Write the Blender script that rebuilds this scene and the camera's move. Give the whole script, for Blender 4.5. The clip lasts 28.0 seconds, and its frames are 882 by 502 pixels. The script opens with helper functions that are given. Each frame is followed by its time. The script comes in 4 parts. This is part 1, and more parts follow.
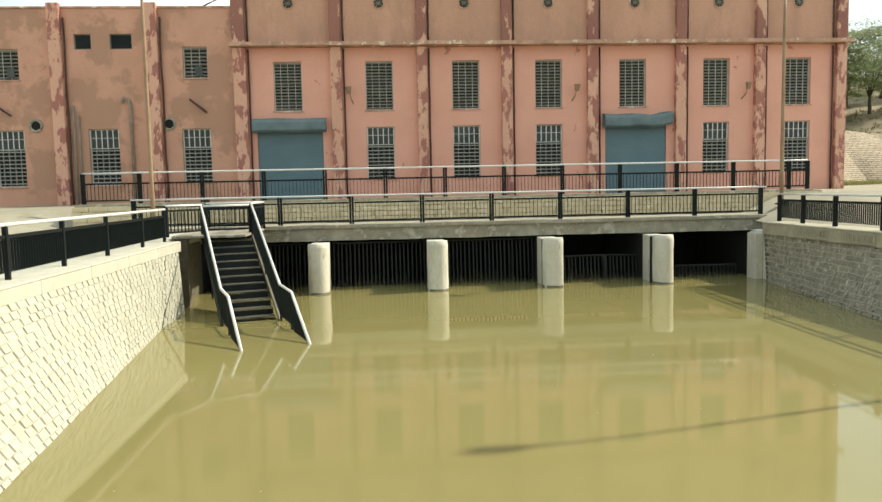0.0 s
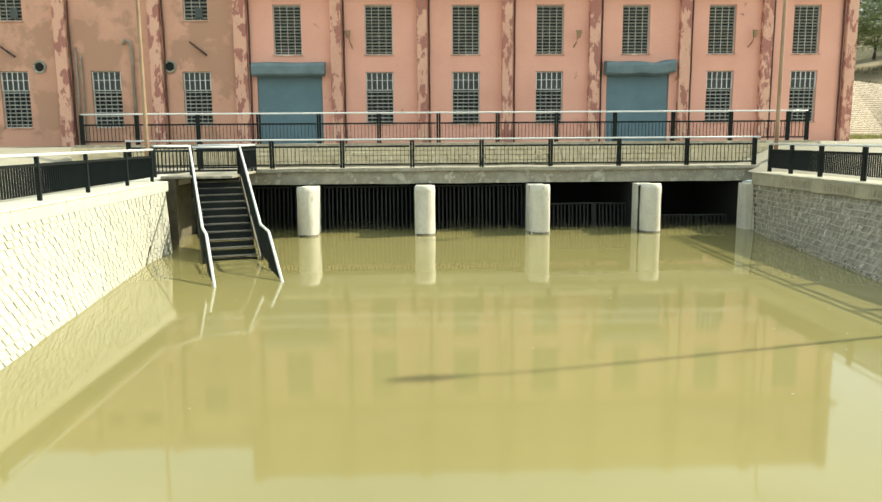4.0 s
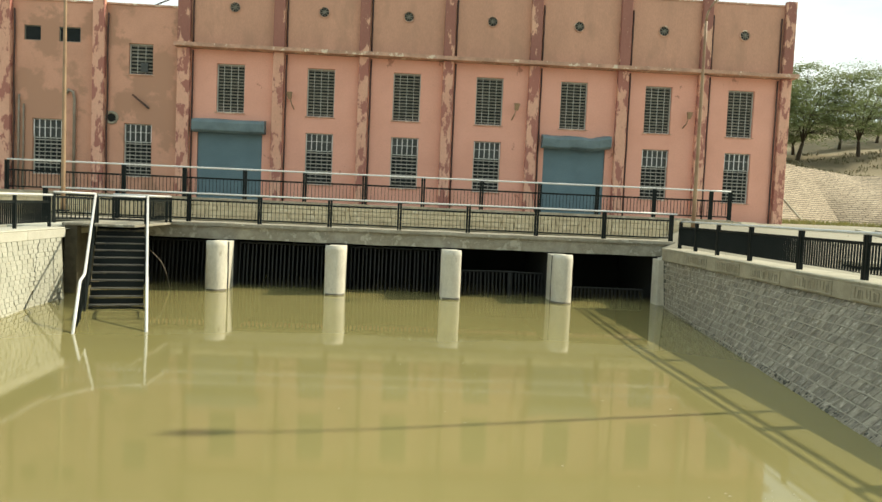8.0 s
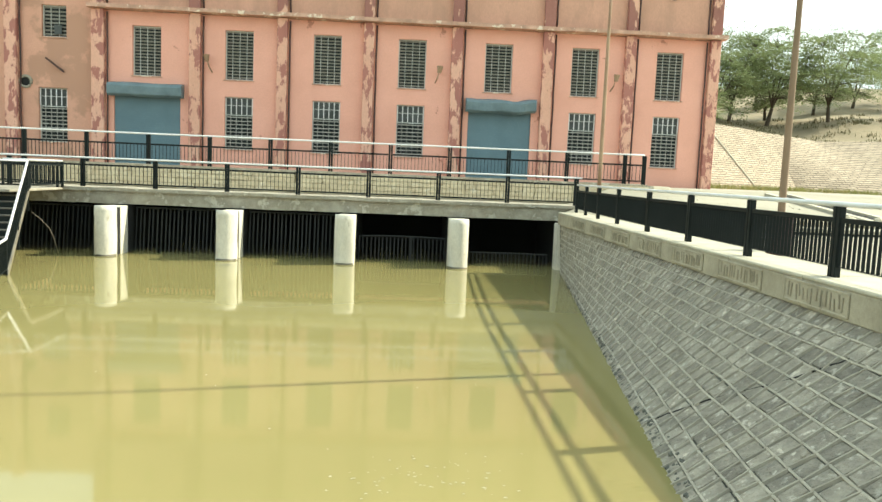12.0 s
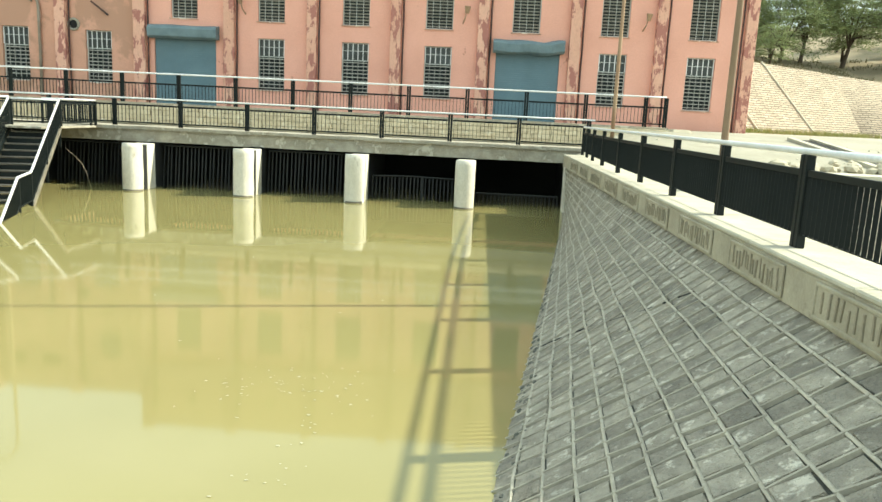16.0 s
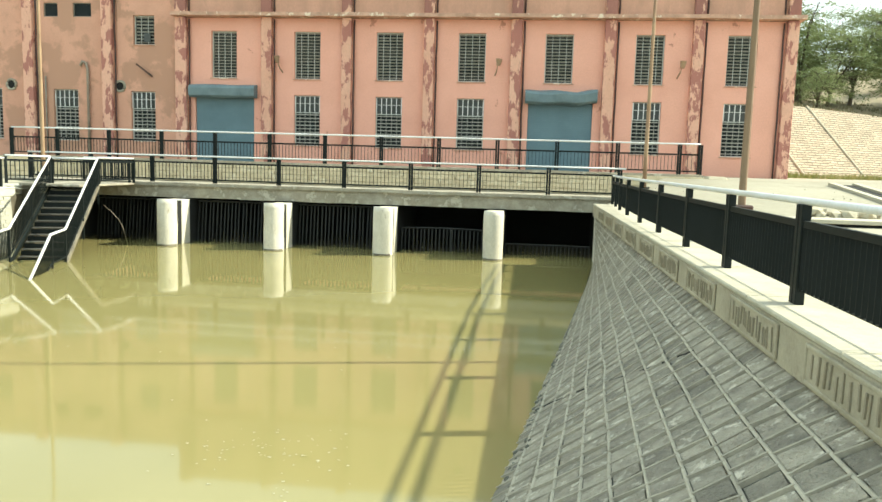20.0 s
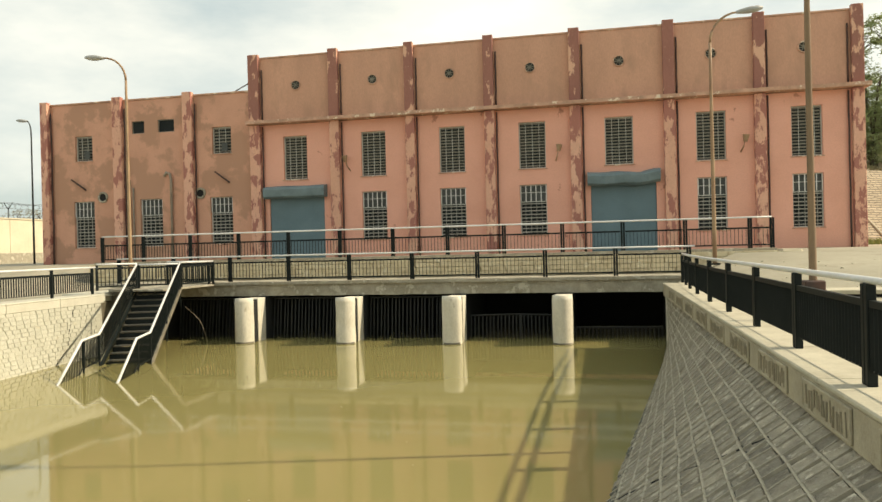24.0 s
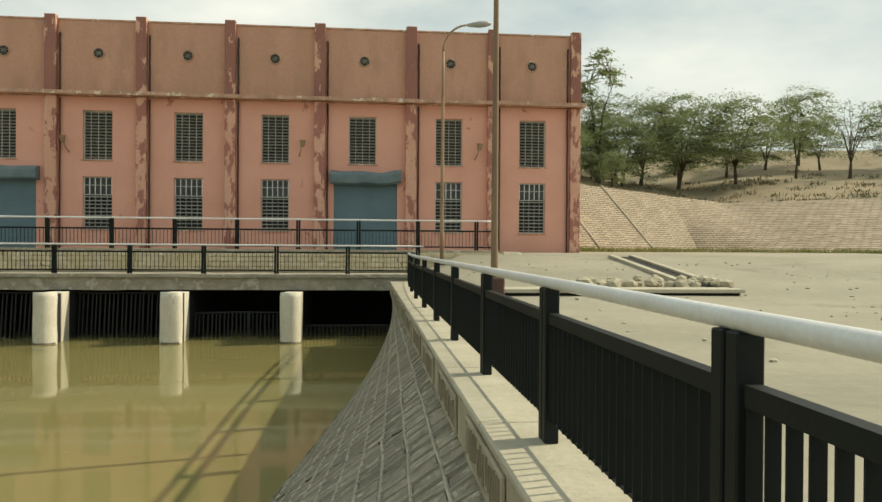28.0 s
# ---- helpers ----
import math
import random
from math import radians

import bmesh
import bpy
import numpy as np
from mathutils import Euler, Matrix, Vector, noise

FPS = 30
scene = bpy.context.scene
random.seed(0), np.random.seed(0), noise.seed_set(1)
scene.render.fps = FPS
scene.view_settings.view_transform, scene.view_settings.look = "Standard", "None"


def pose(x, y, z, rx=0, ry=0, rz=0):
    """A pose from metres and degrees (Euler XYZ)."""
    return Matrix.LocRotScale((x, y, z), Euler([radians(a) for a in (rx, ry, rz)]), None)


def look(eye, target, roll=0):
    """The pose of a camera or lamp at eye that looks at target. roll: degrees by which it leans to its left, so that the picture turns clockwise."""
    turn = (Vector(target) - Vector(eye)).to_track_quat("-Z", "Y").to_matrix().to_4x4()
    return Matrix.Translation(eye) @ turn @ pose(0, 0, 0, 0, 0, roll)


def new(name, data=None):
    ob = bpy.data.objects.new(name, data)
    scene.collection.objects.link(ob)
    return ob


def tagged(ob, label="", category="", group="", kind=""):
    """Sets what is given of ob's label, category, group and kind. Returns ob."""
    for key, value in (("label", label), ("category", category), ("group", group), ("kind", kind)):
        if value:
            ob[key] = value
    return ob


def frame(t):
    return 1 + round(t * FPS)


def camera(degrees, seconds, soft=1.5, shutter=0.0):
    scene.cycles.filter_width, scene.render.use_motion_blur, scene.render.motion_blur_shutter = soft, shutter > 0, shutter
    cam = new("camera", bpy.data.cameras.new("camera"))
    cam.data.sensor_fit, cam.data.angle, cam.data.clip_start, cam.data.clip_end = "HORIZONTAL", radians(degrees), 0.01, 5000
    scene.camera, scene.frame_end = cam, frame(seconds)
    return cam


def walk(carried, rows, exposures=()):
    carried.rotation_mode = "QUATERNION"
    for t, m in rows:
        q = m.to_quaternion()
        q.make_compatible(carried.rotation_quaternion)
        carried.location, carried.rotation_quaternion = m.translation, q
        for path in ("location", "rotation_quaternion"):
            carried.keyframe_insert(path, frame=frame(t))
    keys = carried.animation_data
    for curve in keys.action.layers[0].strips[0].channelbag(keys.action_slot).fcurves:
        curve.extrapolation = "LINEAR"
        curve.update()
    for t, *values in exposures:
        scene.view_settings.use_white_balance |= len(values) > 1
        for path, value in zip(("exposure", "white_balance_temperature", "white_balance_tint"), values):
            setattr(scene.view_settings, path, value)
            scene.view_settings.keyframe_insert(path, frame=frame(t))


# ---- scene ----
cam = camera(61.5, 28.0)
PATH = [
    (0, (-2.425, -33.348, 3.607), (-2.281, -31.361, 3.435), -1.2),
    (0.5, (-2.345, -33.288, 3.498), (-2.167, -31.296, 3.486), -1.6),
    (1, (-2.465, -33.133, 3.409), (-2.304, -31.14, 3.434), -1.5),
    (1.5, (-2.496, -32.994, 3.366), (-2.283, -31.009, 3.252), -2.6),
    (2, (-2.363, -33.144, 3.366), (-2.233, -31.161, 3.135), -2.5),
    (2.5, (-2.239, -33.289, 3.39), (-2.142, -31.312, 3.104), -0.9),
    (4.5, (-0.887, -33.787, 3.456), (-0.809, -31.811, 3.153), -0.4),
    (5, (-0.541, -33.59, 3.486), (-0.387, -31.61, 3.254), -1.6),
    (5.5, (-0.077, -33.194, 3.405), (0.358, -31.261, 3.138), 1.4),
    (6, (0.21, -33.682, 3.318), (0.579, -31.728, 3.102), 2.3),
    (6.5, (0.601, -33.868, 3.399), (0.818, -31.888, 3.222), 2.9),
    (7, (0.838, -33.716, 3.362), (1.005, -31.728, 3.225), 7.5),
    (7.5, (1.128, -33.703, 3.304), (1.287, -31.713, 3.186), 2.6),
    (8, (1.412, -33.76, 3.311), (1.512, -31.766, 3.19), 2.5),
    (8.5, (1.812, -33.563, 3.278), (1.981, -31.575, 3.139), 4.5),
    (9, (2.231, -33.736, 3.303), (2.374, -31.747, 3.146), 0.9),
    (9.5, (2.576, -33.814, 3.309), (2.567, -31.821, 3.138), 3.2),
    (10, (2.871, -33.595, 3.289), (2.909, -31.599, 3.163), 1.6),
    (10.5, (3.329, -33.314, 3.322), (3.535, -31.343, 3.053), 3.9),
    (11, (3.713, -33.707, 3.323), (3.797, -31.736, 2.992), 2.2),
    (11.5, (4.185, -33.658, 3.333), (4.176, -31.684, 3.01), -0.9),
    (12, (4.878, -33.615, 3.304), (4.981, -31.629, 3.099), 2.4),
    (12.5, (4.98, -33.777, 3.306), (5.065, -31.788, 3.114), -0.3),
    (13, (5.21, -33.778, 3.294), (5.148, -31.793, 3.059), 0.2),
    (13.5, (5.685, -33.391, 3.296), (5.768, -31.418, 2.975), 2.3),
    (15.5, (6.839, -34.017, 3.361), (6.917, -32.055, 2.978), 2.5),
    (16, (7.144, -34.209, 3.318), (7.053, -32.244, 2.957), 2.8),
    (16.5, (7.356, -34.125, 3.288), (7.218, -32.172, 2.88), 0.8),
    (17, (7.542, -34.058, 3.24), (7.396, -32.104, 2.839), 2.0),
    (17.5, (7.721, -34.039, 3.353), (7.526, -32.076, 3.027), -0.5),
    (18, (7.864, -34.173, 3.447), (7.514, -32.221, 3.186), 2.7),
    (18.5, (7.842, -34.276, 3.496), (7.38, -32.352, 3.199), 0.4),
    (19, (7.667, -34.061, 3.466), (7.316, -32.11, 3.193), 2.3),
    (19.5, (7.623, -33.845, 3.407), (7.39, -31.881, 3.111), 1.8),
    (20, (7.807, -33.864, 3.375), (7.577, -31.891, 3.141), 1.7),
    (20.5, (7.948, -33.981, 3.447), (7.599, -32.023, 3.233), -1.0),
    (21, (7.948, -34.038, 3.474), (7.561, -32.081, 3.338), -1.1),
    (21.5, (8.03, -33.999, 3.479), (7.678, -32.03, 3.439), 0.4),
    (23.5, (7.894, -33.947, 3.511), (7.498, -31.987, 3.498), -1.0),
    (24, (7.959, -34.047, 3.502), (7.537, -32.092, 3.495), -1.4),
    (24.5, (7.945, -34.142, 3.496), (7.451, -32.204, 3.48), -1.2),
    (25, (7.725, -34.23, 3.499), (7.171, -32.308, 3.482), -1.1),
    (25.5, (7.902, -34.233, 3.506), (7.362, -32.307, 3.474), -1.2),
    (26, (7.915, -34.124, 3.477), (7.444, -32.18, 3.449), -1.5),
    (26.5, (8.001, -33.952, 3.393), (7.617, -31.99, 3.337), -0.5),
    (27, (8.255, -33.203, 3.324), (8.162, -31.206, 3.266), -1.6),
    (27.5, (8.629, -33.059, 3.262), (8.823, -31.069, 3.231), -0.6),
    (28, (9.129, -33.506, 3.341), (9.325, -31.515, 3.332), 0.4),
]
EXPO = [(0, 0.16, 6800, 5), (0.5, -0.21, 6950, 3), (1, -0.34, 7100, 3), (2, 0.12, 7050, 6), (2.5, 0.32, 6900, 4), (5, 0.5, 6700, 1), (6, 0.08, 6700, 1), (7, 0.14, 6900, 2), (9, -0.03, 7000, 3), (10, 0.44, 6650, 2), (11, 0.64, 6550, 0), (12, 0.72, 6550, 0), (13, 0.62, 6550, 1), (16, 0.76, 6450, -1), (17, 0.8, 6500, 0), (18, 0.77, 6450, -1), (19, 0.6, 6500, 0), (20, 0.72, 6550, -1), (21.5, 0.39, 7100, 4), (23.5, 0.04, 7500, 8), (25, -0.07, 8050, 9), (26.5, -0.05, 7500, 7), (27.2, -0.17, 7300, 5), (28, -0.36, 7300, 4)]
walk(cam, [(t, look(e, a, r)) for t, e, a, r in PATH], EXPO)

# ---- world and sun ----
SUN_AZ, SUN_EL = math.atan2(0.971, 0.239), radians(38.5)
world = bpy.data.worlds.new("world")
scene.world = world
world.use_nodes = True
wn, wl = world.node_tree.nodes, world.node_tree.links
wn.clear()
sky = wn.new("ShaderNodeTexSky")
sky.sky_type, sky.sun_disc = "NISHITA", False
sky.sun_elevation, sky.sun_rotation = SUN_EL, SUN_AZ
sky.air_density, sky.dust_density, sky.ozone_density = 1.0, 3.0, 1.0
wtc, wmap, wns, wrm, wmix, wbg, wout = (wn.new("ShaderNode" + k) for k in
    ("TexCoord", "Mapping", "TexNoise", "ValToRGB", "MixRGB", "Background", "OutputWorld"))
wmap.inputs["Scale"].default_value = (1.0, 1.0, 2.6)
wns.inputs["Scale"].default_value, wns.inputs["Detail"].default_value, wns.inputs["Roughness"].default_value = 1.7, 7, 0.55
wrm.color_ramp.elements[0].position, wrm.color_ramp.elements[1].position = 0.46, 0.74
wl.new(wtc.outputs["Generated"], wmap.inputs["Vector"])
wl.new(wmap.outputs["Vector"], wns.inputs["Vector"])
wl.new(wns.outputs["Fac"], wrm.inputs["Fac"])
wl.new(wrm.outputs["Color"], wmix.inputs["Fac"])
whz = wn.new("ShaderNodeMixRGB")
whz.inputs["Fac"].default_value, whz.inputs["Color2"].default_value = 0.66, (6.9, 8.5, 9.3, 1)
wl.new(sky.outputs["Color"], whz.inputs["Color1"])
wl.new(whz.outputs["Color"], wmix.inputs["Color1"])
wmix.inputs["Color2"].default_value = (10.8, 11.2, 11.2, 1)
wl.new(wmix.outputs["Color"], wbg.inputs["Color"])
wbg.inputs["Strength"].default_value = 0.113
wl.new(wbg.outputs["Background"], wout.inputs["Surface"])
sun_data = bpy.data.lights.new("sun", "SUN")
sun_data.energy, sun_data.angle, sun_data.color = 5.0, radians(0.9), (1.0, 0.93, 0.80)
sun = new("sun", sun_data)
sun_dir = Vector((math.sin(SUN_AZ) * math.cos(SUN_EL), math.cos(SUN_AZ) * math.cos(SUN_EL), math.sin(SUN_EL)))
sun.matrix_world = look(sun_dir * 100, (0, 0, 0))


# ---- materials ----
def material(name, base, dark=None, rough=0.8, scale=1.5, fine=30.0, bump=0.15, metal=0.0, spot=None, spot_at=(0.6, 0.66),
             spot_scale=1.2, island=False, stretch=(1, 1, 1), amount=1.0, obj_random=0.0):
    """Base colour broken at two scales, with an optional third colour in sharp-edged patches."""
    m = bpy.data.materials.new(name)
    m.use_nodes = True
    n, l = m.node_tree.nodes, m.node_tree.links
    b = n["Principled BSDF"]
    b.inputs["Roughness"].default_value, b.inputs["Metallic"].default_value = rough, metal
    tc = n.new("ShaderNodeTexCoord")
    mp = n.new("ShaderNodeMapping")
    mp.inputs["Scale"].default_value = stretch
    geo = n.new("ShaderNodeNewGeometry")
    l.new(geo.outputs["Position"], mp.inputs["Vector"])

    def tex(sc, detail=5, rgh=0.6):
        t = n.new("ShaderNodeTexNoise")
        t.inputs["Scale"].default_value, t.inputs["Detail"].default_value, t.inputs["Roughness"].default_value = sc, detail, rgh
        l.new(mp.outputs["Vector"], t.inputs["Vector"])
        return t

    def ramp(src, a, c):
        r = n.new("ShaderNodeValToRGB")
        r.color_ramp.elements[0].position, r.color_ramp.elements[1].position = a, c
        l.new(src, r.inputs["Fac"])
        return r.outputs["Color"]

    def mix(fac, c1, c2, kind="MIX"):
        x = n.new("ShaderNodeMixRGB")
        x.blend_type = kind
        for s, v in ((x.inputs["Fac"], fac), (x.inputs["Color1"], c1), (x.inputs["Color2"], c2)):
            if hasattr(v, "links"):
                l.new(v, s)
            else:
                s.default_value = (*v, 1) if isinstance(v, tuple) else v
        return x.outputs["Color"]

    dark = dark or tuple(c * 0.72 for c in base)
    big, small = tex(scale), tex(fine, 4, 0.7)
    col = mix(ramp(big.outputs["Fac"], 0.35, 0.68), base, tuple(b0 + (d0 - b0) * amount for b0, d0 in zip(base, dark)))
    col = mix(0.35, col, mix(ramp(small.outputs["Fac"], 0.3, 0.7), (0.55, 0.55, 0.55), (1, 1, 1)), "MULTIPLY")
    if spot:
        sp = tex(spot_scale, 8, 0.65)
        col = mix(ramp(sp.outputs["Fac"], *spot_at), col, spot)
    if obj_random:
        oi = n.new("ShaderNodeObjectInfo")
        rr = n.new("ShaderNodeMapRange")
        rr.inputs["To Min"].default_value, rr.inputs["To Max"].default_value = 1 - obj_random, 1 + obj_random * 0.6
        l.new(oi.outputs["Random"] if not island else geo.outputs["Random Per Island"], rr.inputs["Value"])
        col = mix(1.0, col, rr.outputs["Result"], "MULTIPLY")
    l.new(col, b.inputs["Base Color"])
    if bump:
        bp = n.new("ShaderNodeBump")
        bp.inputs["Strength"].default_value, bp.inputs["Distance"].default_value = bump, 0.02
        l.new(small.outputs["Fac"], bp.inputs["Height"])
        l.new(bp.outputs["Normal"], b.inputs["Normal"])
    return m


M_PINK = material("pink_plaster", (0.88, 0.455, 0.345), (0.80, 0.40, 0.295), 0.9, 0.5, 18, 0.12, spot=(0.52, 0.235, 0.17), spot_at=(0.645, 0.66), spot_scale=0.9)
M_PINK_UP = material("weathered_ochre_plaster", (0.69, 0.38, 0.265), (0.585, 0.325, 0.225), 0.9, 0.6, 18, 0.12, spot=(0.47, 0.27, 0.185), spot_at=(0.50, 0.70), spot_scale=0.9, stretch=(1, 1, 0.4))
M_WING = material("patchy_pink_plaster", (0.72, 0.385, 0.27), (0.60, 0.32, 0.22), 0.9, 0.5, 18, 0.12, spot=(0.47, 0.26, 0.175), spot_at=(0.49, 0.535), spot_scale=0.36)
M_PEEL = material("peeling_red_plaster", (0.80, 0.46, 0.335), (0.72, 0.39, 0.275), 0.9, 0.8, 18, 0.12, spot=(0.40, 0.165, 0.13), spot_at=(0.51, 0.535), spot_scale=2.8, stretch=(1, 1, 0.45))
M_PEEL_UP = material("red_brown_flaked_plaster", (0.38, 0.17, 0.13), (0.33, 0.145, 0.115), 0.9, 0.8, 18, 0.12, spot=(0.70, 0.41, 0.285), spot_at=(0.55, 0.58), spot_scale=2.6, stretch=(1, 1, 0.45))
M_CORNICE = material("stained_plaster_cornice", (0.70, 0.42, 0.30), (0.42, 0.25, 0.175), 0.9, 1.8, 25, spot=(0.76, 0.62, 0.48), spot_at=(0.58, 0.61), spot_scale=2.2)
M_STEEL = material("black_painted_steel", (0.0045, 0.0085, 0.0075), (0.008, 0.012, 0.011), 0.6, 2.0, 40, 0.05)
M_BAR = material("black_rail_bar", (0.0045, 0.0085, 0.0075), (0.008, 0.012, 0.011), 0.65, 2.0, 40, 0.05)
for _m in (M_STEEL, M_BAR):
    _m.node_tree.nodes["Principled BSDF"].inputs["Specular IOR Level"].default_value = 0.25
M_PIPE = material("white_painted_pipe", (0.80, 0.80, 0.78), (0.70, 0.69, 0.66), 0.4, 2.0, 40, 0.05, spot=(0.30, 0.22, 0.16), spot_at=(0.70, 0.73), spot_scale=5)
M_CONC = material("stained_grey_concrete", (0.44, 0.40, 0.31), (0.25, 0.22, 0.165), 0.9, 2.2, 14, 0.9, spot=(0.50, 0.46, 0.37), spot_at=(0.56, 0.62), spot_scale=2.2)
M_PIER = material("pale_pier_concrete", (0.75, 0.70, 0.585), (0.60, 0.55, 0.44), 0.9, 1.6, 18, 0.7, spot=(0.40, 0.345, 0.255), spot_at=(0.60, 0.72), spot_scale=3.4, stretch=(1, 1, 0.5))
M_CURB = material("cream_concrete_coping", (0.54, 0.495, 0.375), (0.43, 0.39, 0.29), 0.9, 1.6, 25, 0.35, spot=(0.42, 0.37, 0.27), spot_at=(0.62, 0.70), spot_scale=2.2)
M_CREAM = material("cream_stone_blocks", (0.545, 0.53, 0.435), (0.475, 0.46, 0.37), 0.9, 1.5, 20, 0.7, spot=(0.50, 0.45, 0.33), spot_at=(0.60, 0.70), spot_scale=2.6, obj_random=0.05)
M_WCURB = material("whitish_wall_coping", (0.61, 0.585, 0.48), (0.53, 0.50, 0.405), 0.9, 1.6, 25, 0.3)
M_CREAM_J = material("cream_mortar", (0.53, 0.51, 0.41), None, 0.95, 2, 30, 0.2)
M_STONE = material("grey_pitching_stone", (0.45, 0.40, 0.305), (0.27, 0.24, 0.185), 0.85, 4.5, 11, 1.6, spot=(0.62, 0.565, 0.45), spot_at=(0.56, 0.64), spot_scale=7.0, obj_random=0.30)
M_MORTAR = material("grey_raised_mortar", (0.57, 0.515, 0.40), (0.40, 0.36, 0.28), 0.95, 3, 30, 0.5)
M_CROSS = material("grey_cross_mortar", (0.50, 0.45, 0.345), (0.34, 0.305, 0.235), 0.95, 3, 30, 0.5)
M_FACE = material("weathered_coping_face", (0.47, 0.415, 0.30), (0.335, 0.295, 0.21), 0.9, 1.9, 25, 0.4, spot=(0.26, 0.225, 0.16), spot_at=(0.62, 0.70), spot_scale=3.0)
M_RIB_SHADE = material("shade_dark_carving", (0.36, 0.31, 0.22), (0.27, 0.235, 0.165), 0.9, 3, 30, 0.3)
M_WET_SHADE = material("wet_and_shaded_concrete", (0.17, 0.145, 0.095), (0.10, 0.088, 0.06), 0.6, 4, 30, 0.3)
M_JOINT = material("joint_shade_and_wet_rubble", (0.15, 0.145, 0.115), (0.09, 0.088, 0.07), 0.95, 3, 30, 0.3)
M_DARK = material("hollow_shade_black", (0.016, 0.016, 0.014), None, 0.95, 1, 20, 0.2)
M_RACK = material("rusty_dark_rack_steel", (0.012, 0.014, 0.0135), (0.02, 0.02, 0.018), 0.7, 3, 30, 0.2)
M_GLASS = material("dark_dusty_glass", (0.012, 0.016, 0.016), (0.022, 0.027, 0.027), 0.55, 1.5, 20, 0.0)
M_GLASS.node_tree.nodes["Principled BSDF"].inputs["Specular IOR Level"].default_value = 0.15
M_PALE = material("dusty_pale_pane", (0.09, 0.10, 0.095), (0.05, 0.055, 0.05), 0.6, 1.5, 20, 0.0)
M_FRAME = material("pale_window_grille", (0.60, 0.60, 0.55), (0.46, 0.46, 0.42), 0.6, 2, 30, 0.0)
M_SLAT = material("grey_louvre_slat", (0.26, 0.245, 0.20), (0.18, 0.17, 0.135), 0.7, 2, 30, 0.0)
M_BAND = material("grey_olive_glazing_bar", (0.46, 0.45, 0.40), (0.34, 0.33, 0.29), 0.7, 2, 30, 0.0)
M_GREYPIPE = material("grey_painted_conduit", (0.36, 0.30, 0.23), (0.24, 0.19, 0.145), 0.7, 2.5, 25, 0.1)
M_TAN = material("tan_sunlit_stringer_and_nosing", (0.25, 0.22, 0.16), (0.12, 0.105, 0.08), 0.8, 2.5, 25, 0.2)
M_SHUT = material("blue_grey_shutter", (0.14, 0.225, 0.26), (0.115, 0.19, 0.225), 0.55, 0.9, 25, 0.05)
M_HOOD = material("blue_grey_shutter_hood", (0.185, 0.255, 0.27), (0.11, 0.16, 0.18), 0.6, 1.2, 25, 0.05)
M_DRAIN = material("black_tarred_downpipe", (0.045, 0.03, 0.025), (0.12, 0.055, 0.04), 0.7, 2.5, 25, 0.1)
M_POLE = material("tan_painted_pole", (0.40, 0.27, 0.155), (0.28, 0.165, 0.095), 0.6, 1.5, 25, 0.1)
M_WOOD = material("brown_rusted_pole", (0.30, 0.205, 0.125), (0.18, 0.115, 0.07), 0.8, 1.5, 25, 0.2, stretch=(1, 1, 0.2))
M_LAMP = material("grey_lamp_head", (0.45, 0.45, 0.43), None, 0.5, 3, 30, 0.0)
M_SAND = material("dusty_pale_ground", (0.39, 0.355, 0.268), (0.285, 0.262, 0.192), 0.95, 0.22, 5, 0.5, spot=(0.20, 0.18, 0.125), spot_at=(0.57, 0.76), spot_scale=0.5)
M_HILL = material("tan_stony_hillside", (0.36, 0.285, 0.175), (0.25, 0.20, 0.12), 0.95, 0.18, 4, 0.6, spot=(0.17, 0.15, 0.08), spot_at=(0.55, 0.70), spot_scale=0.45)
M_STAIR = material("worn_grey_steel_tread", (0.075, 0.072, 0.062), (0.13, 0.12, 0.10), 0.6, 3, 30, 0.1)
M_MASON = material("khaki_masonry_block", (0.76, 0.65, 0.44), (0.60, 0.50, 0.33), 0.95, 2.4, 20, 0.5, spot=(0.80, 0.72, 0.54), spot_at=(0.58, 0.66), spot_scale=3.2)
M_BENCH = material("cream_plaster_wall", (0.54, 0.475, 0.34), (0.44, 0.385, 0.275), 0.9, 1.3, 22, 0.2)
M_BWALL = material("cream_boundary_wall", (0.68, 0.62, 0.47), (0.60, 0.54, 0.40), 0.9, 0.7, 16, 0.1)
M_BARK = material("grey_brown_bark", (0.10, 0.075, 0.05), None, 0.9, 3, 25, 0.3)
M_LEAF = material("dusty_acacia_leaf", (0.29, 0.335, 0.15), (0.19, 0.235, 0.10), 0.7, 0.9, 12, 0.0)
M_LEAF2 = material("bright_green_leaf", (0.29, 0.44, 0.10), (0.19, 0.31, 0.065), 0.6, 0.9, 12, 0.0)
M_GRASS = material("dry_grass", (0.16, 0.19, 0.05), (0.30, 0.26, 0.11), 0.8, 0.6, 10, 0.0)
M_SCRUB = material("dry_olive_scrub", (0.16, 0.15, 0.07), (0.27, 0.22, 0.12), 0.8, 0.8, 10, 0.0)
M_FOAM = material("pale_foam_fleck", (0.55, 0.51, 0.34), None, 0.7, 3, 20, 0.0)


def thin_leaf(m):
    """Lets light through the blades."""
    n, l = m.node_tree.nodes, m.node_tree.links
    b, out = n["Principled BSDF"], n["Material Output"]
    t, x = n.new("ShaderNodeBsdfTranslucent"), n.new("ShaderNodeMixShader")
    l.new(b.inputs["Base Color"].links[0].from_socket, t.inputs["Color"])
    x.inputs["Fac"].default_value = 0.45
    l.new(b.outputs["BSDF"], x.inputs[1])
    l.new(t.outputs["BSDF"], x.inputs[2])
    l.new(x.outputs["Shader"], out.inputs["Surface"])


for _m in (M_LEAF, M_LEAF2, M_GRASS):
    thin_leaf(_m)


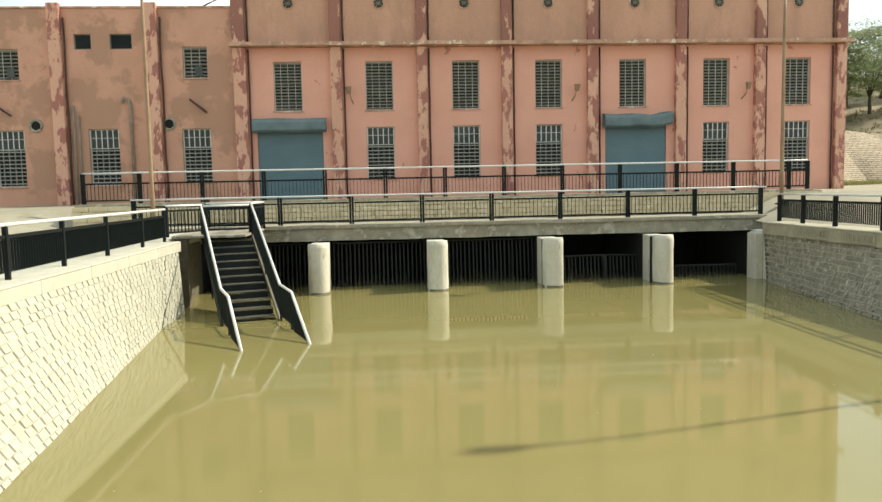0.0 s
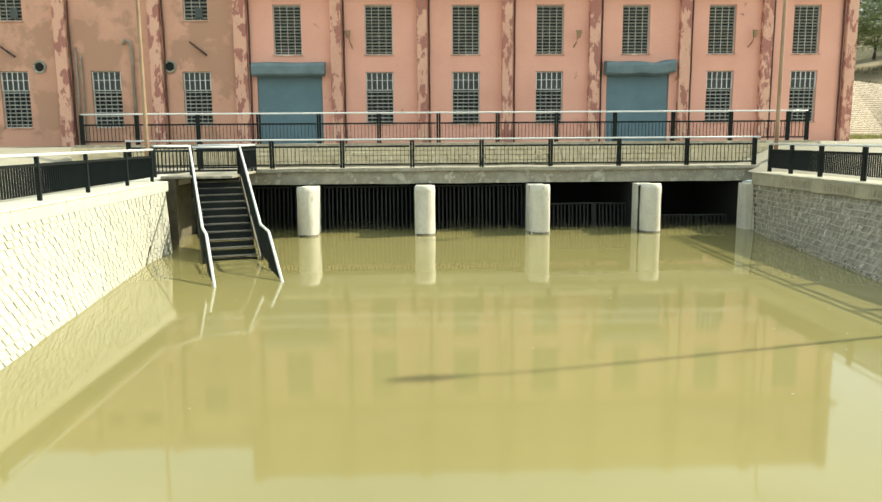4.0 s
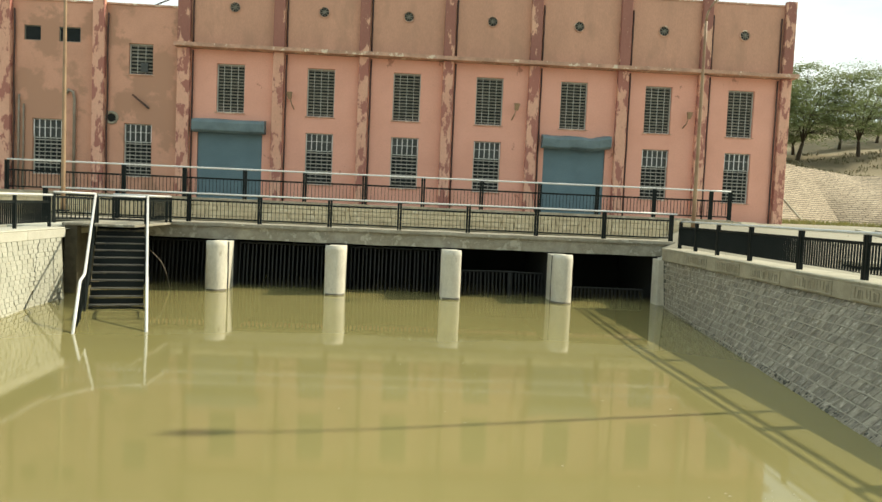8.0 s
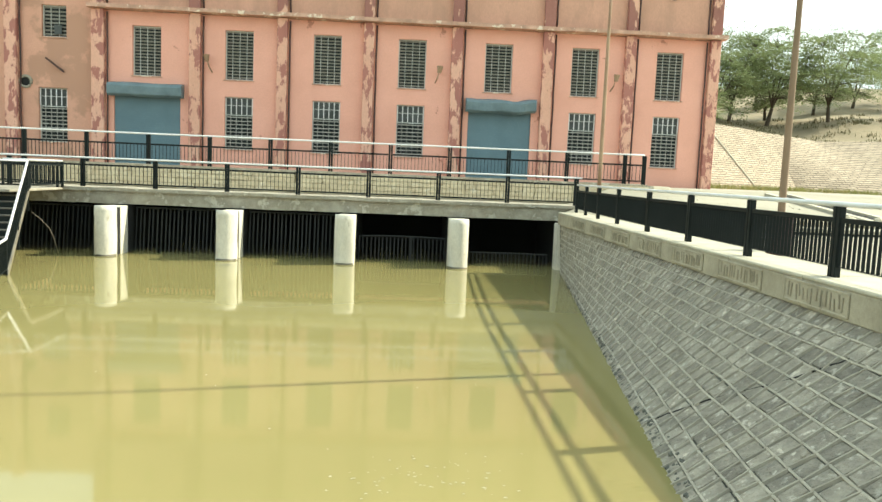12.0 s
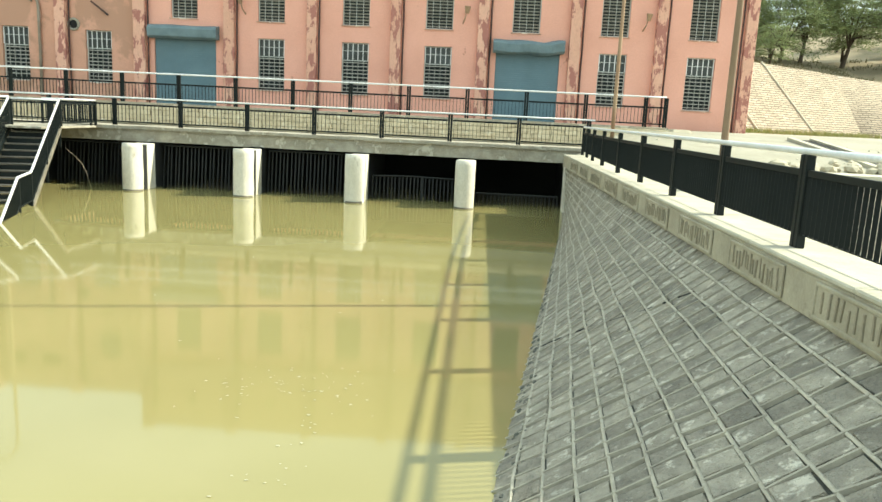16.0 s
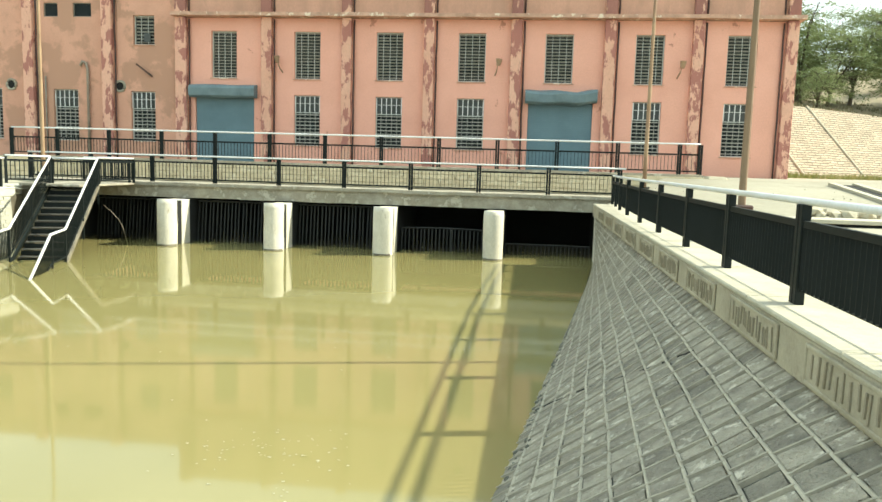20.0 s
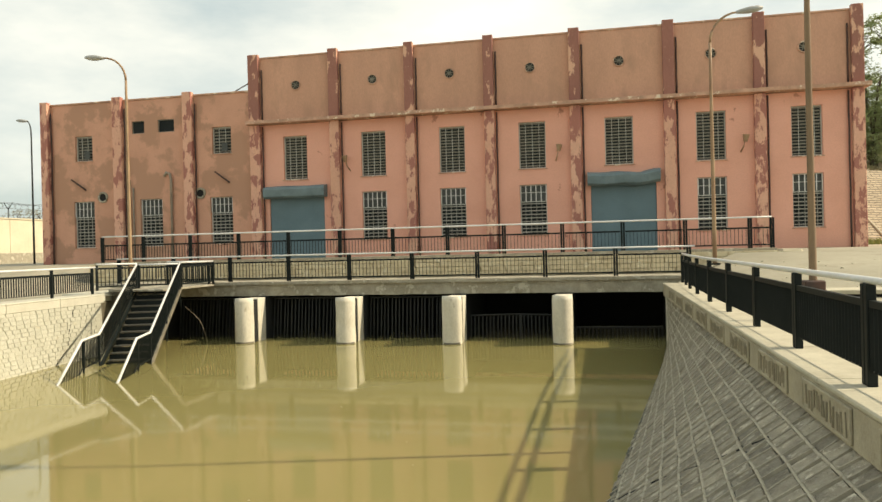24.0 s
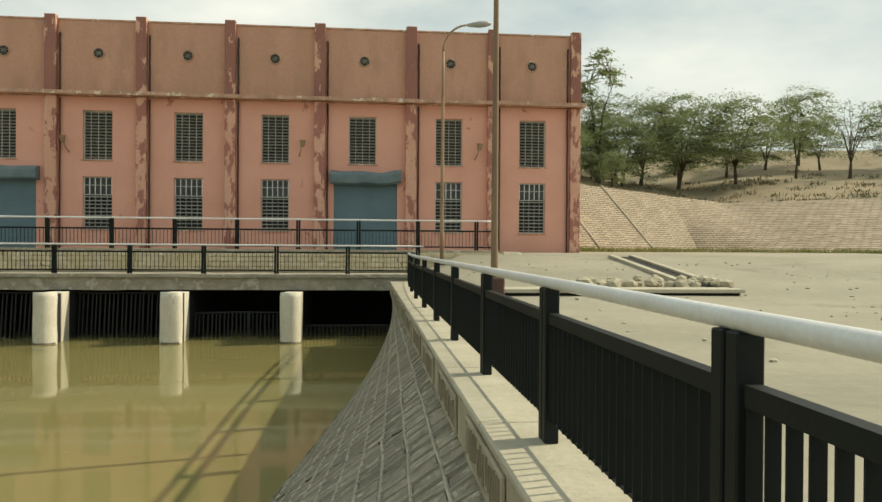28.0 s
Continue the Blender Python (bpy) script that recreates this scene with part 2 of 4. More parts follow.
def water_material():
    m = bpy.data.materials.new("silty_ochre_water")
    m.use_nodes = True
    n, l = m.node_tree.nodes, m.node_tree.links
    b = n["Principled BSDF"]
    geo, a, r, x, w, bp = (n.new("ShaderNode" + k) for k in ("NewGeometry", "TexNoise", "ValToRGB", "MixRGB", "TexNoise", "Bump"))
    l.new(geo.outputs["Position"], a.inputs["Vector"])
    a.inputs["Scale"].default_value, a.inputs["Detail"].default_value = 0.22, 5
    l.new(a.outputs["Fac"], r.inputs["Fac"])
    r.color_ramp.elements[0].position, r.color_ramp.elements[1].position = 0.35, 0.7
    l.new(r.outputs["Color"], x.inputs["Fac"])
    x.inputs["Color1"].default_value, x.inputs["Color2"].default_value = (0.262, 0.228, 0.092, 1), (0.235, 0.205, 0.082, 1)
    l.new(x.outputs["Color"], b.inputs["Base Color"])
    b.inputs["Roughness"].default_value, b.inputs["IOR"].default_value = 0.05, 1.36
    l.new(geo.outputs["Position"], w.inputs["Vector"])
    w.inputs["Scale"].default_value, w.inputs["Detail"].default_value = 1.3, 3
    bp.inputs["Strength"].default_value, bp.inputs["Distance"].default_value = 0.02, 0.02
    l.new(w.outputs["Fac"], bp.inputs["Height"])
    l.new(bp.outputs["Normal"], b.inputs["Normal"])
    return m


M_WATER = water_material()

# ---- building blocks ----
ORIGIN = {}


def group_of(name, at, label, category, group="", kind=""):
    """An Empty at the base of a thing; its parts hang from it."""
    e = new(name)
    e.location = at
    e.empty_display_size = 0.2
    ORIGIN[e.name] = Vector(at)
    return tagged(e, label, category, group, kind)


def mesh_of(name, bm, mat, smooth=False):
    me = bpy.data.meshes.new(name)
    bm.to_mesh(me)
    bm.free()
    for m in (mat if isinstance(mat, (list, tuple)) else [mat]):
        me.materials.append(m)
    if smooth:
        me.polygons.foreach_set("use_smooth", [True] * len(me.polygons))
    return me


def part(name, bm, mat, parent, label="", smooth=False):
    """A bmesh in world metres as one mesh object under a thing or a part."""
    o = ORIGIN[parent.name]
    bmesh.ops.translate(bm, verts=bm.verts, vec=-o)
    ob = new(name, mesh_of(name, bm, mat, smooth))
    ob.parent = parent
    ORIGIN[ob.name] = o
    return tagged(ob, label)


def shared(name, me, parent, m):
    """One more object on a shared mesh, under parent, at the world pose m."""
    ob = new(name, me)
    ob.parent = parent
    ob.matrix_basis = Matrix.Translation(-ORIGIN[parent.name]) @ m
    return ob


def solo(name, bm, mat, label, category, kind="", group="", smooth=False):
    """A thing that is one mesh, with its origin at the middle of its base."""
    c = Vector((0, 0, 0))
    vs = [v.co for v in bm.verts]
    c = Vector((sum(v.x for v in vs) / len(vs), sum(v.y for v in vs) / len(vs), min(v.z for v in vs)))
    bmesh.ops.translate(bm, verts=bm.verts, vec=-c)
    ob = new(name, mesh_of(name, bm, mat, smooth))
    ob.location = c
    ORIGIN[ob.name] = c
    return tagged(ob, label, category, group, kind)


def box(bm, x0, x1, y0, y1, z0, z1, bevel=0.0):
    r = bmesh.ops.create_cube(bm, size=1)
    vs = r["verts"]
    for v in vs:
        v.co = Vector((x0 + (v.co.x + 0.5) * (x1 - x0), y0 + (v.co.y + 0.5) * (y1 - y0), z0 + (v.co.z + 0.5) * (z1 - z0)))
    if bevel:
        es = list({e for v in vs for e in v.link_edges})
        bmesh.ops.bevel(bm, geom=es, offset=bevel, segments=1, affect="EDGES")
    return bm


def boxed(*a, bevel=0.0):
    return box(bmesh.new(), *a, bevel=bevel)


def tube(bm, pts, r, seg=10, r1=None, caps=True):
    """A round tube through the points; r to r1 along it."""
    pts = [Vector(p) for p in pts]
    r1 = r if r1 is None else r1
    rings = []
    for i, p in enumerate(pts):
        d = (pts[min(i + 1, len(pts) - 1)] - pts[max(i - 1, 0)]).normalized()
        a = d.cross(Vector((0, 0, 1)) if abs(d.z) < 0.9 else Vector((1, 0, 0))).normalized()
        b = d.cross(a)
        rr = r + (r1 - r) * i / (len(pts) - 1)
        rings.append([bm.verts.new(p + (a * math.cos(2 * math.pi * k / seg) + b * math.sin(2 * math.pi * k / seg)) * rr) for k in range(seg)])
    for u, v in zip(rings, rings[1:]):
        for k in range(seg):
            bm.faces.new((u[k], u[(k + 1) % seg], v[(k + 1) % seg], v[k]))
    if caps:
        bm.faces.new(rings[0][::-1])
        bm.faces.new(rings[-1])
    return bm


def beam(bm, p, q, w, h):
    """A box-section beam from p to q, w wide and h high."""
    p, q = Vector(p), Vector(q)
    d = (q - p).normalized()
    a = d.cross(Vector((0, 0, 1)) if abs(d.z) < 0.95 else Vector((0, 1, 0))).normalized()
    b = a.cross(d)
    vs = [bm.verts.new(e + a * sx * w / 2 + b * sz * h / 2) for e in (p, q) for sx, sz in ((-1, -1), (1, -1), (1, 1), (-1, 1))]
    for f in ((0, 1, 2, 3), (7, 6, 5, 4), (0, 4, 5, 1), (1, 5, 6, 2), (2, 6, 7, 3), (3, 7, 4, 0)):
        bm.faces.new([vs[k] for k in f])
    return bm


def holed_wall(bm, x0, x1, z0, z1, y0, y1, holes):
    """A wall in the plane of x and z, y0 (front) to y1 (back), with rectangular openings through it."""
    xs = sorted({x0, x1, *(h[0] for h in holes), *(h[1] for h in holes)})
    zs = sorted({z0, z1, *(h[2] for h in holes), *(h[3] for h in holes)})
    inside = lambda x, z: any(a < x < b and c < z < d for a, b, c, d in holes)
    quad = lambda *p: bm.faces.new([bm.verts.new(v) for v in p])
    for xa, xb in zip(xs, xs[1:]):
        for za, zb in zip(zs, zs[1:]):
            if not inside((xa + xb) / 2, (za + zb) / 2):
                quad((xa, y0, za), (xb, y0, za), (xb, y0, zb), (xa, y0, zb))
                quad((xb, y1, za), (xa, y1, za), (xa, y1, zb), (xb, y1, zb))
    for a, b, c, d in holes:
        quad((a, y0, c), (a, y0, d), (a, y1, d), (a, y1, c))
        quad((b, y0, d), (b, y0, c), (b, y1, c), (b, y1, d))
        quad((a, y0, d), (b, y0, d), (b, y1, d), (a, y1, d))
        quad((b, y0, c), (a, y0, c), (a, y1, c), (b, y1, c))
    quad((x0, y1, z0), (x0, y0, z0), (x0, y0, z1), (x0, y1, z1))
    quad((x1, y0, z0), (x1, y1, z0), (x1, y1, z1), (x1, y0, z1))
    quad((x0, y0, z1), (x1, y0, z1), (x1, y1, z1), (x0, y1, z1))
    return bm


# ---- ground, water ----
WATER_Z, DECK_Z, YARD_Z, CURB_Z = 0.28, 2.40, 3.15, 2.26


def smooth(a, b, x):
    t = min(max((x - a) / (b - a), 0), 1)
    return t * t * (3 - 2 * t)


def between(x, table):
    """The value at x on a broken line of (x, value)."""
    for (a, u), (b, v) in zip(table, table[1:]):
        if x <= b:
            return u + (v - u) * min(max((x - a) / (b - a), 0), 1)
    return table[-1][1]


BANK_TOP = ((15, 17), (19.5, 16), (40.6, 30), (53.9, 26), (75, 18), (140, 0))
BANK_FOOT = ((15, 9.5), (19.5, 9), (33.9, 20), (44.8, 14), (75, 4), (140, -16))
BANK_Z = ((15, 8.1), (19.5, 8.1), (40.6, 7.4), (53.9, 7.8), (75, 8.2), (140, 9))


def height(x, y):
    """Yard level by the canal rising to the building, and stony hills above the pitched bank on the sunny side."""
    rise = smooth(-20, -4, y)
    if -13 < x < 11:
        rise = smooth(-5.0, -3.2, y)
    elif x < 0:
        near = smooth(-26, -14, x)
        rise = rise * (1 - near) + smooth(-9.5, -3.5, y) * near
    yard = 2.19 + (YARD_Z - 2.19) * rise
    n = noise.noise(Vector((x * 0.05, y * 0.05, 3.1)))
    n2 = noise.noise(Vector((x * 0.17, y * 0.17, 7.7)))
    h = yard + 0.04 * noise.noise(Vector((x * 0.4, y * 0.4, 0)))
    if x > 14:
        foot, top, zt = between(x, BANK_FOOT), between(x, BANK_TOP), between(x, BANK_Z)
        if y > foot:
            k = (y - foot) / (top - foot)
            if k < 1.0:
                h = yard + (zt - yard) * k - 0.9 * min(1, k * 5, (1 - k) * 5)
            else:
                d = y - top
                h = zt + 2.9 * smooth(0, 16, d) + (1.6 * n + 0.5 * n2) * smooth(0, 14, d) + 9 * smooth(10, 75, d) + 5 * smooth(90, 400, d)
    elif y > 16:
        h = yard + (3.5 + 2 * n) * smooth(25, 90, y)
    if x < -30:
        h += (2.5 + 1.5 * n) * smooth(-40, -110, x)
    return h


def ground_sheet():
    fine_x = [-60 + 3 * i for i in range(17)] + [-8.35] + [10.45 + 2.2 * i for i in range(42)]
    fine_x = [x for x in fine_x if not -9.3 < x < -8.36]
    xs = [-2500, -900, -350, -160, -90] + fine_x + [112, 130, 160, 210, 350, 900, 2500]
    ys = [-2500, -900, -300, -120, -80, -60, -45] + [-36 + 2 * i for i in range(14)] + [-7.0, -5.0] + [-3 + 2 * i for i in range(56)] + [120, 150, 200, 350, 900, 2500]
    bm = bmesh.new()
    grid = [[bm.verts.new((x, y, height(x, y))) for y in ys] for x in xs]
    for i in range(len(xs) - 1):
        for j in range(len(ys) - 1):
            if -8.4 <= xs[i] and xs[i + 1] <= 10.5 and -60 <= ys[j] and ys[j + 1] <= -7:
                continue
            bm.faces.new((grid[i][j], grid[i + 1][j], grid[i + 1][j + 1], grid[i][j + 1]))
    return bm


ground = solo("ground", ground_sheet(), M_SAND, "pale dusty yard and sandy slopes round the canal", "ground", "structure", smooth=True)
ground.data.materials.append(M_HILL)
for f in ground.data.polygons:
    c = f.center + ground.location
    if c.x > 14 and c.y > between(c.x, BANK_TOP) - 1.5:
        f.material_index = 1
solo("water", boxed(-10.5, 12.5, -62, -3.2, WATER_Z - 3, WATER_Z), M_WATER, "still silty ochre water of the canal basin", "water", "structure")

# ---- revetments: battered walls that twist from upright at the bridge to a slope ----
def right_wall(y, z):
    xb = 10.02 - 0.1385 * max(0, -10 - y)
    return 9.92 + (xb - 9.92) * (1.87 - z) / (1.87 - WATER_Z)


def left_wall(y, z):
    xb = -8.05 + 0.115 * max(0, -14.5 - y)
    return -8.15 + (xb + 8.15) * (1.99 - z) / (1.99 - WATER_Z)


def revetment(name, fn, side, y0, y1, ztop, zlow, mat, label):
    bm = bmesh.new()
    n, nz = 150, 10
    ys = [y0 + (y1 - y0) * i / n for i in range(n + 1)]
    rows = [[bm.verts.new((fn(y, z), y, z)) for z in (ztop + (zlow - ztop) * q / nz for q in range(nz + 1))] + [bm.verts.new((side, y, zlow)), bm.verts.new((side, y, ztop))] for y in ys]
    for a, b in zip(rows, rows[1:]):
        for k in range(nz + 3):
            bm.faces.new((a[k], b[k], b[(k + 1) % (nz + 3)], a[(k + 1) % (nz + 3)]))
    bm.faces.new(rows[0][::-1])
    bm.faces.new(rows[-1])
    bmesh.ops.recalc_face_normals(bm, faces=bm.faces)
    ob = new(name, mesh_of(name, bm, mat))
    ORIGIN[ob.name] = Vector((0, 0, 0))
    return tagged(ob, label, "wall", "", "structure")


wall_east = revetment("wall_east", right_wall, 10.9, -9.9, -60, 1.87, -0.5, M_JOINT, "grey stone-pitched canal bank with raised mortar joints")
wall_west = revetment("wall_west", left_wall, -9.2, -12.6, -60, 1.99, -0.5, M_CREAM_J, "sunlit cream block canal wall under the railing")

# ---- coping of both banks ----
def coping(name, x0, x1, y0, y1, z0, label, face, cap):
    c = group_of(name, ((x0 + x1) / 2, (y0 + y1) / 2, z0), label, "coping", "", "structure")
    n = round(abs(y1 - y0) / 2.1)
    for i in range(n):
        a, b = y0 + (y1 - y0) * i / n, y0 + (y1 - y0) * (i + 1) / n
        a, b = min(a, b), max(a, b)
        block = part("coping_block", boxed(x0 + 0.012, x1, a + 0.006, b - 0.006, z0, CURB_Z - 0.052, bevel=0.01), face, c)
        part("cap", boxed(x0, x1, a + 0.006, b - 0.006, CURB_Z - 0.05, CURB_Z, bevel=0.014), cap, block, "pale sunlit cap")
    return c


coping_east = coping("coping_east", 9.82, 10.75, -9.95, -48, 1.86, "cream concrete coping along the canal bank", M_FACE, M_CURB)
coping_west = coping("coping_west", -9.1, -8.12, -12.4, -48, 1.98, "cream concrete coping on the canal wall", M_WCURB, M_WCURB)

# ---- bridge ----
bridge = group_of("bridge", (1, -7, 0), "weathered grey concrete intake bridge on round-nosed piers", "bridge")


def rough_slab(x0, x1, y0, y1, z0, z1, seed):
    bm = boxed(x0, x1, y0, y1, z0, z1)
    es = [e for e in bm.edges if abs(e.verts[0].co.x - e.verts[1].co.x) > 1]
    bmesh.ops.subdivide_edges(bm, edges=es, cuts=60, use_grid_fill=True)
    for v in bm.verts:
        v.co.y += 0.035 * noise.noise(Vector((v.co.x * 1.3, v.co.z * 3, seed)))
        v.co.z += 0.022 * noise.noise(Vector((v.co.x * 0.9, v.co.y, seed + 5)))
    return bm


part("deck_beam", rough_slab(-9.2, 10.9, -8.1, -7.5, 1.87, 2.298, 1), M_CONC, bridge)
part("deck_slab", rough_slab(-11.2, 10.9, -8.22, -4.95, 2.30, DECK_Z, 2), M_CONC, bridge)
PIERS = (-4.635, -0.81, 2.98, 6.68)


def pier_rings(x, zs, grow, seed):
    """Round-nosed plan rings at the given heights."""
    bm = bmesh.new()
    n, r = 14, 0.335
    prof = [(x - r, -9.40), *[(x - r * math.cos(math.pi * k / n), -9.48 - r * 1.1 * math.sin(math.pi * k / n)) for k in range(n + 1)], (x + r, -9.40)]
    rings = []
    for z in zs:
        k = (0.95 if z > 1.8 else 1.0 + 0.03 * noise.noise(Vector((x, z * 2.1, seed)))) + grow
        rings.append([bm.verts.new((x + (px - x) * k + 0.016 * noise.noise(Vector((px * 4, py * 4, z * 3 + seed))), py * 1.0 + (py + 9.25) * grow + 0.018 * noise.noise(Vector((px * 3, z * 2, x))), z + (0.022 * noise.noise(Vector((px * 5, py * 5, x + seed))) if z == zs[-1] else 0))) for px, py in prof])
    m = len(prof)
    for a, b in zip(rings, rings[1:]):
        for k in range(m):
            bm.faces.new((a[k], a[(k + 1) % m], b[(k + 1) % m], b[k]))
    bm.faces.new(rings[-1])
    bm.faces.new(rings[0][::-1])
    bmesh.ops.recalc_face_normals(bm, faces=bm.faces)
    return bm


for x in PIERS:
    nose = part("pier", pier_rings(x, [-0.6, 0.1, 0.5, 0.95, 1.4, 1.72, 1.88], 0.0, 0), M_PIER, bridge, "pale concrete pier with a rounded nose and stop-log slot", smooth=True)
    part("tide_mark", pier_rings(x, [0.0, 0.28, 0.335], 0.012, 3), M_WET_SHADE, nose, "dark wet band at the waterline", smooth=True)
    part("pier_tail", boxed(x - 0.29, x + 0.29, -8.98, -8.35, -0.6, 1.838, bevel=0.012), M_PIER, nose)
    part("slot_web", boxed(x - 0.27, x + 0.27, -9.39, -8.985, -0.6, 1.80), M_DARK, nose, "stop-log slot filled dark for its shade")
    part("inner_wall", boxed(x - 0.26, x + 0.26, -8.345, -3.62, -0.6, 1.836), M_DARK, nose, "inner part of the pier painted dark for its shade")
part("abutment", boxed(10.28, 10.75, -9.9, -8.25, -0.6, 1.86, bevel=0.02), M_PIER, bridge)
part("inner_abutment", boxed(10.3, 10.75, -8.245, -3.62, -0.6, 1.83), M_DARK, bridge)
part("abutment", boxed(-9.0, -8.6, -12.4, -8.25, -0.6, 1.97, bevel=0.02), M_WET_SHADE, bridge, "concrete abutment with its shade painted dark")
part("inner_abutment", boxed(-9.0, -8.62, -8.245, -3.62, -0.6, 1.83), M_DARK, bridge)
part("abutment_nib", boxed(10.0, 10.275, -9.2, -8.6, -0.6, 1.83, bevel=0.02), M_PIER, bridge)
solo("chamber_wall", boxed(-9.1, 10.9, -3.6, -3.3, -0.6, 2.29), M_DARK, "intake chamber back wall with its shade in the colour", "wall", "structure")

# ---- trash racks between the piers ----
bar_me = mesh_of("rack_bar", boxed(-0.022, 0.022, -0.035, 0.035, 0, 1), M_RACK)
edges = (-8.6, *PIERS, 10.3)
for i, (a, b) in enumerate(zip(edges, edges[1:])):
    x0, x1 = a + 0.38, b - 0.35
    top = 1.10 if i == 3 else (0.66 if i == 4 else 1.78)
    rack = group_of("trash_rack", ((x0 + x1) / 2, -8.5, -0.5), "low trash rack open above its top rail" if i > 2 else "dark steel bar rack across an intake bay", "trash rack", "trash racks under the bridge")
    n = int((x1 - x0) / 0.135)
    for k in range(n + 1):
        x = x0 + (x1 - x0) * k / n
        tz = top - (0.03 * (1 - math.sin(math.pi * k / n)) if i == 3 else 0)
        shared("rack_bar", bar_me, rack, Matrix.Translation((x + random.uniform(-0.012, 0.012), -7.98, -0.5)) @ Matrix.Rotation(radians(random.uniform(6, 8)) * -1, 4, "X") @ Matrix.Diagonal((1, 1, tz + 0.5, 1)))
    pts = [(x0 + (x1 - x0) * k / 8, -7.82, top - (0.03 * (1 - math.sin(math.pi * k / 8)) if i == 3 else 0.02)) for k in range(9)]
    part("rack_rail", tube(bmesh.new(), pts, 0.035, 6), M_RACK, rack)
    if i == 3:
        part("rack_post", boxed(x0 + 0.6 * (x1 - x0) - 0.05, x0 + 0.6 * (x1 - x0) + 0.05, -8.06, -7.96, -0.5, 1.08), M_RACK, rack)

# ---- low platform wall behind the bridge, where the upper railing stands ----
apron = group_of("masonry_wall", (0.2, -6.0, 2.3), "low khaki masonry wall behind the bridge deck", "wall", "", "structure")
part("core", boxed(-13.6, 14.1, -5.98, -4.92, 2.2, 3.11), M_MASON, apron)
mason_me = []
for v in range(5):
    bm = boxed(-0.5, 0.5, -0.10, 0.0, -0.5, 0.5)
    for q in bm.verts:
        q.co += Vector((0.03 * noise.noise(q.co * 3 + Vector((v, 0, 0))), 0.02 * noise.noise(q.co * 4 + Vector((0, v, 0))), 0.05 * noise.noise(q.co * 3 + Vector((0, 0, v)))))
    mason_me.append(mesh_of("stone", bm, M_MASON))
rng = random.Random(15)
for k in range(4):
    x, h = -13.6 + rng.uniform(0, 0.2), 0.185
    while x < 14.0:
        ln = rng.uniform(0.34, 0.72)
        shared("stone", mason_me[rng.randrange(5)], apron, Matrix.Translation((x + ln / 2, -5.985 + rng.uniform(-0.02, 0.012) - 0.02 * (3 - k), 2.42 + h * (k + 0.5))) @ Matrix.Diagonal((ln - 0.02, 1, h - 0.018, 1)))
        x += ln
solo("deck_footway", boxed(-13.6, 12.5, -6.6, -4.96, 2.2, 2.38), M_CURB, "dusty strip of ground behind the bridge deck", "ground", "structure")
solo("platform_end", boxed(14.115, 14.9, -6.1, -4.9, 2.6, 3.2, bevel=0.10), M_BENCH, "rounded cream concrete block at the wall's end", "block")
solo("platform_coping", rough_slab(-13.65, 14.1, -5.62, -4.9, 3.115, 3.24, 9), M_CONC, "grey concrete kerb that carries the upper railing", "slab", "structure")

# ---- railings ----
post_me = mesh_of("post", boxed(-0.034, 0.034, -0.04, 0.04, 0, 1, bevel=0.006), M_STEEL)
rbar_me = mesh_of("bar", boxed(-0.009, 0.009, -0.0155, 0.0155, 0, 1), M_BAR)
flat_me = mesh_of("bar", boxed(-0.0035, 0.0035, -0.021, 0.021, 0, 1), M_BAR)


def rail_bay(rail, p, q, h, gap=0.125, low=0.12, top=0.73, ends=(0.05, 0.05), thick=1.0, me=None, sill=0.05):
    """One panel of upright bars between two posts; p and q are the feet of the posts."""
    p, q = Vector(p), Vector(q)
    d = (q - p)
    flat = Vector((d.x, d.y, 0)).length
    u = d / flat
    a, b = p + u * ends[0], q - u * ends[1]
    up = Vector((0, 0, 1))
    part("lower_rail", beam(bmesh.new(), a + up * low, b + up * low, 0.014 if me else 0.04, sill), M_STEEL, rail)
    part("upper_rail", beam(bmesh.new(), a + up * top, b + up * top, 0.05, 0.06), M_STEEL, rail)
    if flat < 0.4:
        return
    n = max(2, int((flat - 0.1) / gap))
    turn = Matrix.Rotation(math.atan2(d.y, d.x), 4, "Z")
    for k in range(1, n):
        c = p + d * k / n
        shared("bar", me or rbar_me, rail, Matrix.Translation(c + up * low) @ turn @ Matrix.Diagonal((thick, 1, top - low, 1)))


def rail_posts(rail, feet, h, twin=True):
    for k, c in enumerate(feet):
        c = Vector(c)
        d = Vector(feet[min(k + 1, len(feet) - 1)]) - Vector(feet[max(k - 1, 0)])
        turn = Matrix.Rotation(math.atan2(d.y, d.x), 4, "Z")
        for off in ((-0.043, 0.043) if twin else (0,)):
            shared("post", post_me, rail, Matrix.Translation(c) @ turn @ Matrix.Translation((off, 0, 0)) @ Matrix.Diagonal((1, 1, h, 1)))


def railing(name, feet, h, label, group="", gap=0.125, low=0.12, top=0.73, pipe=0.032, extra=(0, 0), thick=1.0, twin=False, me=None):
    at = Vector(feet[0])
    rail = group_of(name, at, label, "railing", group)
    rail_posts(rail, feet, h, twin)
    for p, q in zip(feet, feet[1:]):
        rail_bay(rail, p, q, h, gap, low, top, ends=(0.09, 0.09) if twin else (0.05, 0.05), thick=thick, me=me, sill=0.012 if me else 0.05)
    up = Vector((0, 0, h + pipe * 0.9))
    pts = [Vector(f) + up for f in feet]
    d0, d1 = (pts[1] - pts[0]).normalized(), (pts[-1] - pts[-2]).normalized()
    pts = [pts[0] - d0 * extra[0]] + pts[1:-1] + [pts[-1] + d1 * extra[1]]
    part("handrail", tube(bmesh.new(), pts, pipe, 10), M_PIPE, rail, "white-painted round handrail", smooth=True)
    return rail


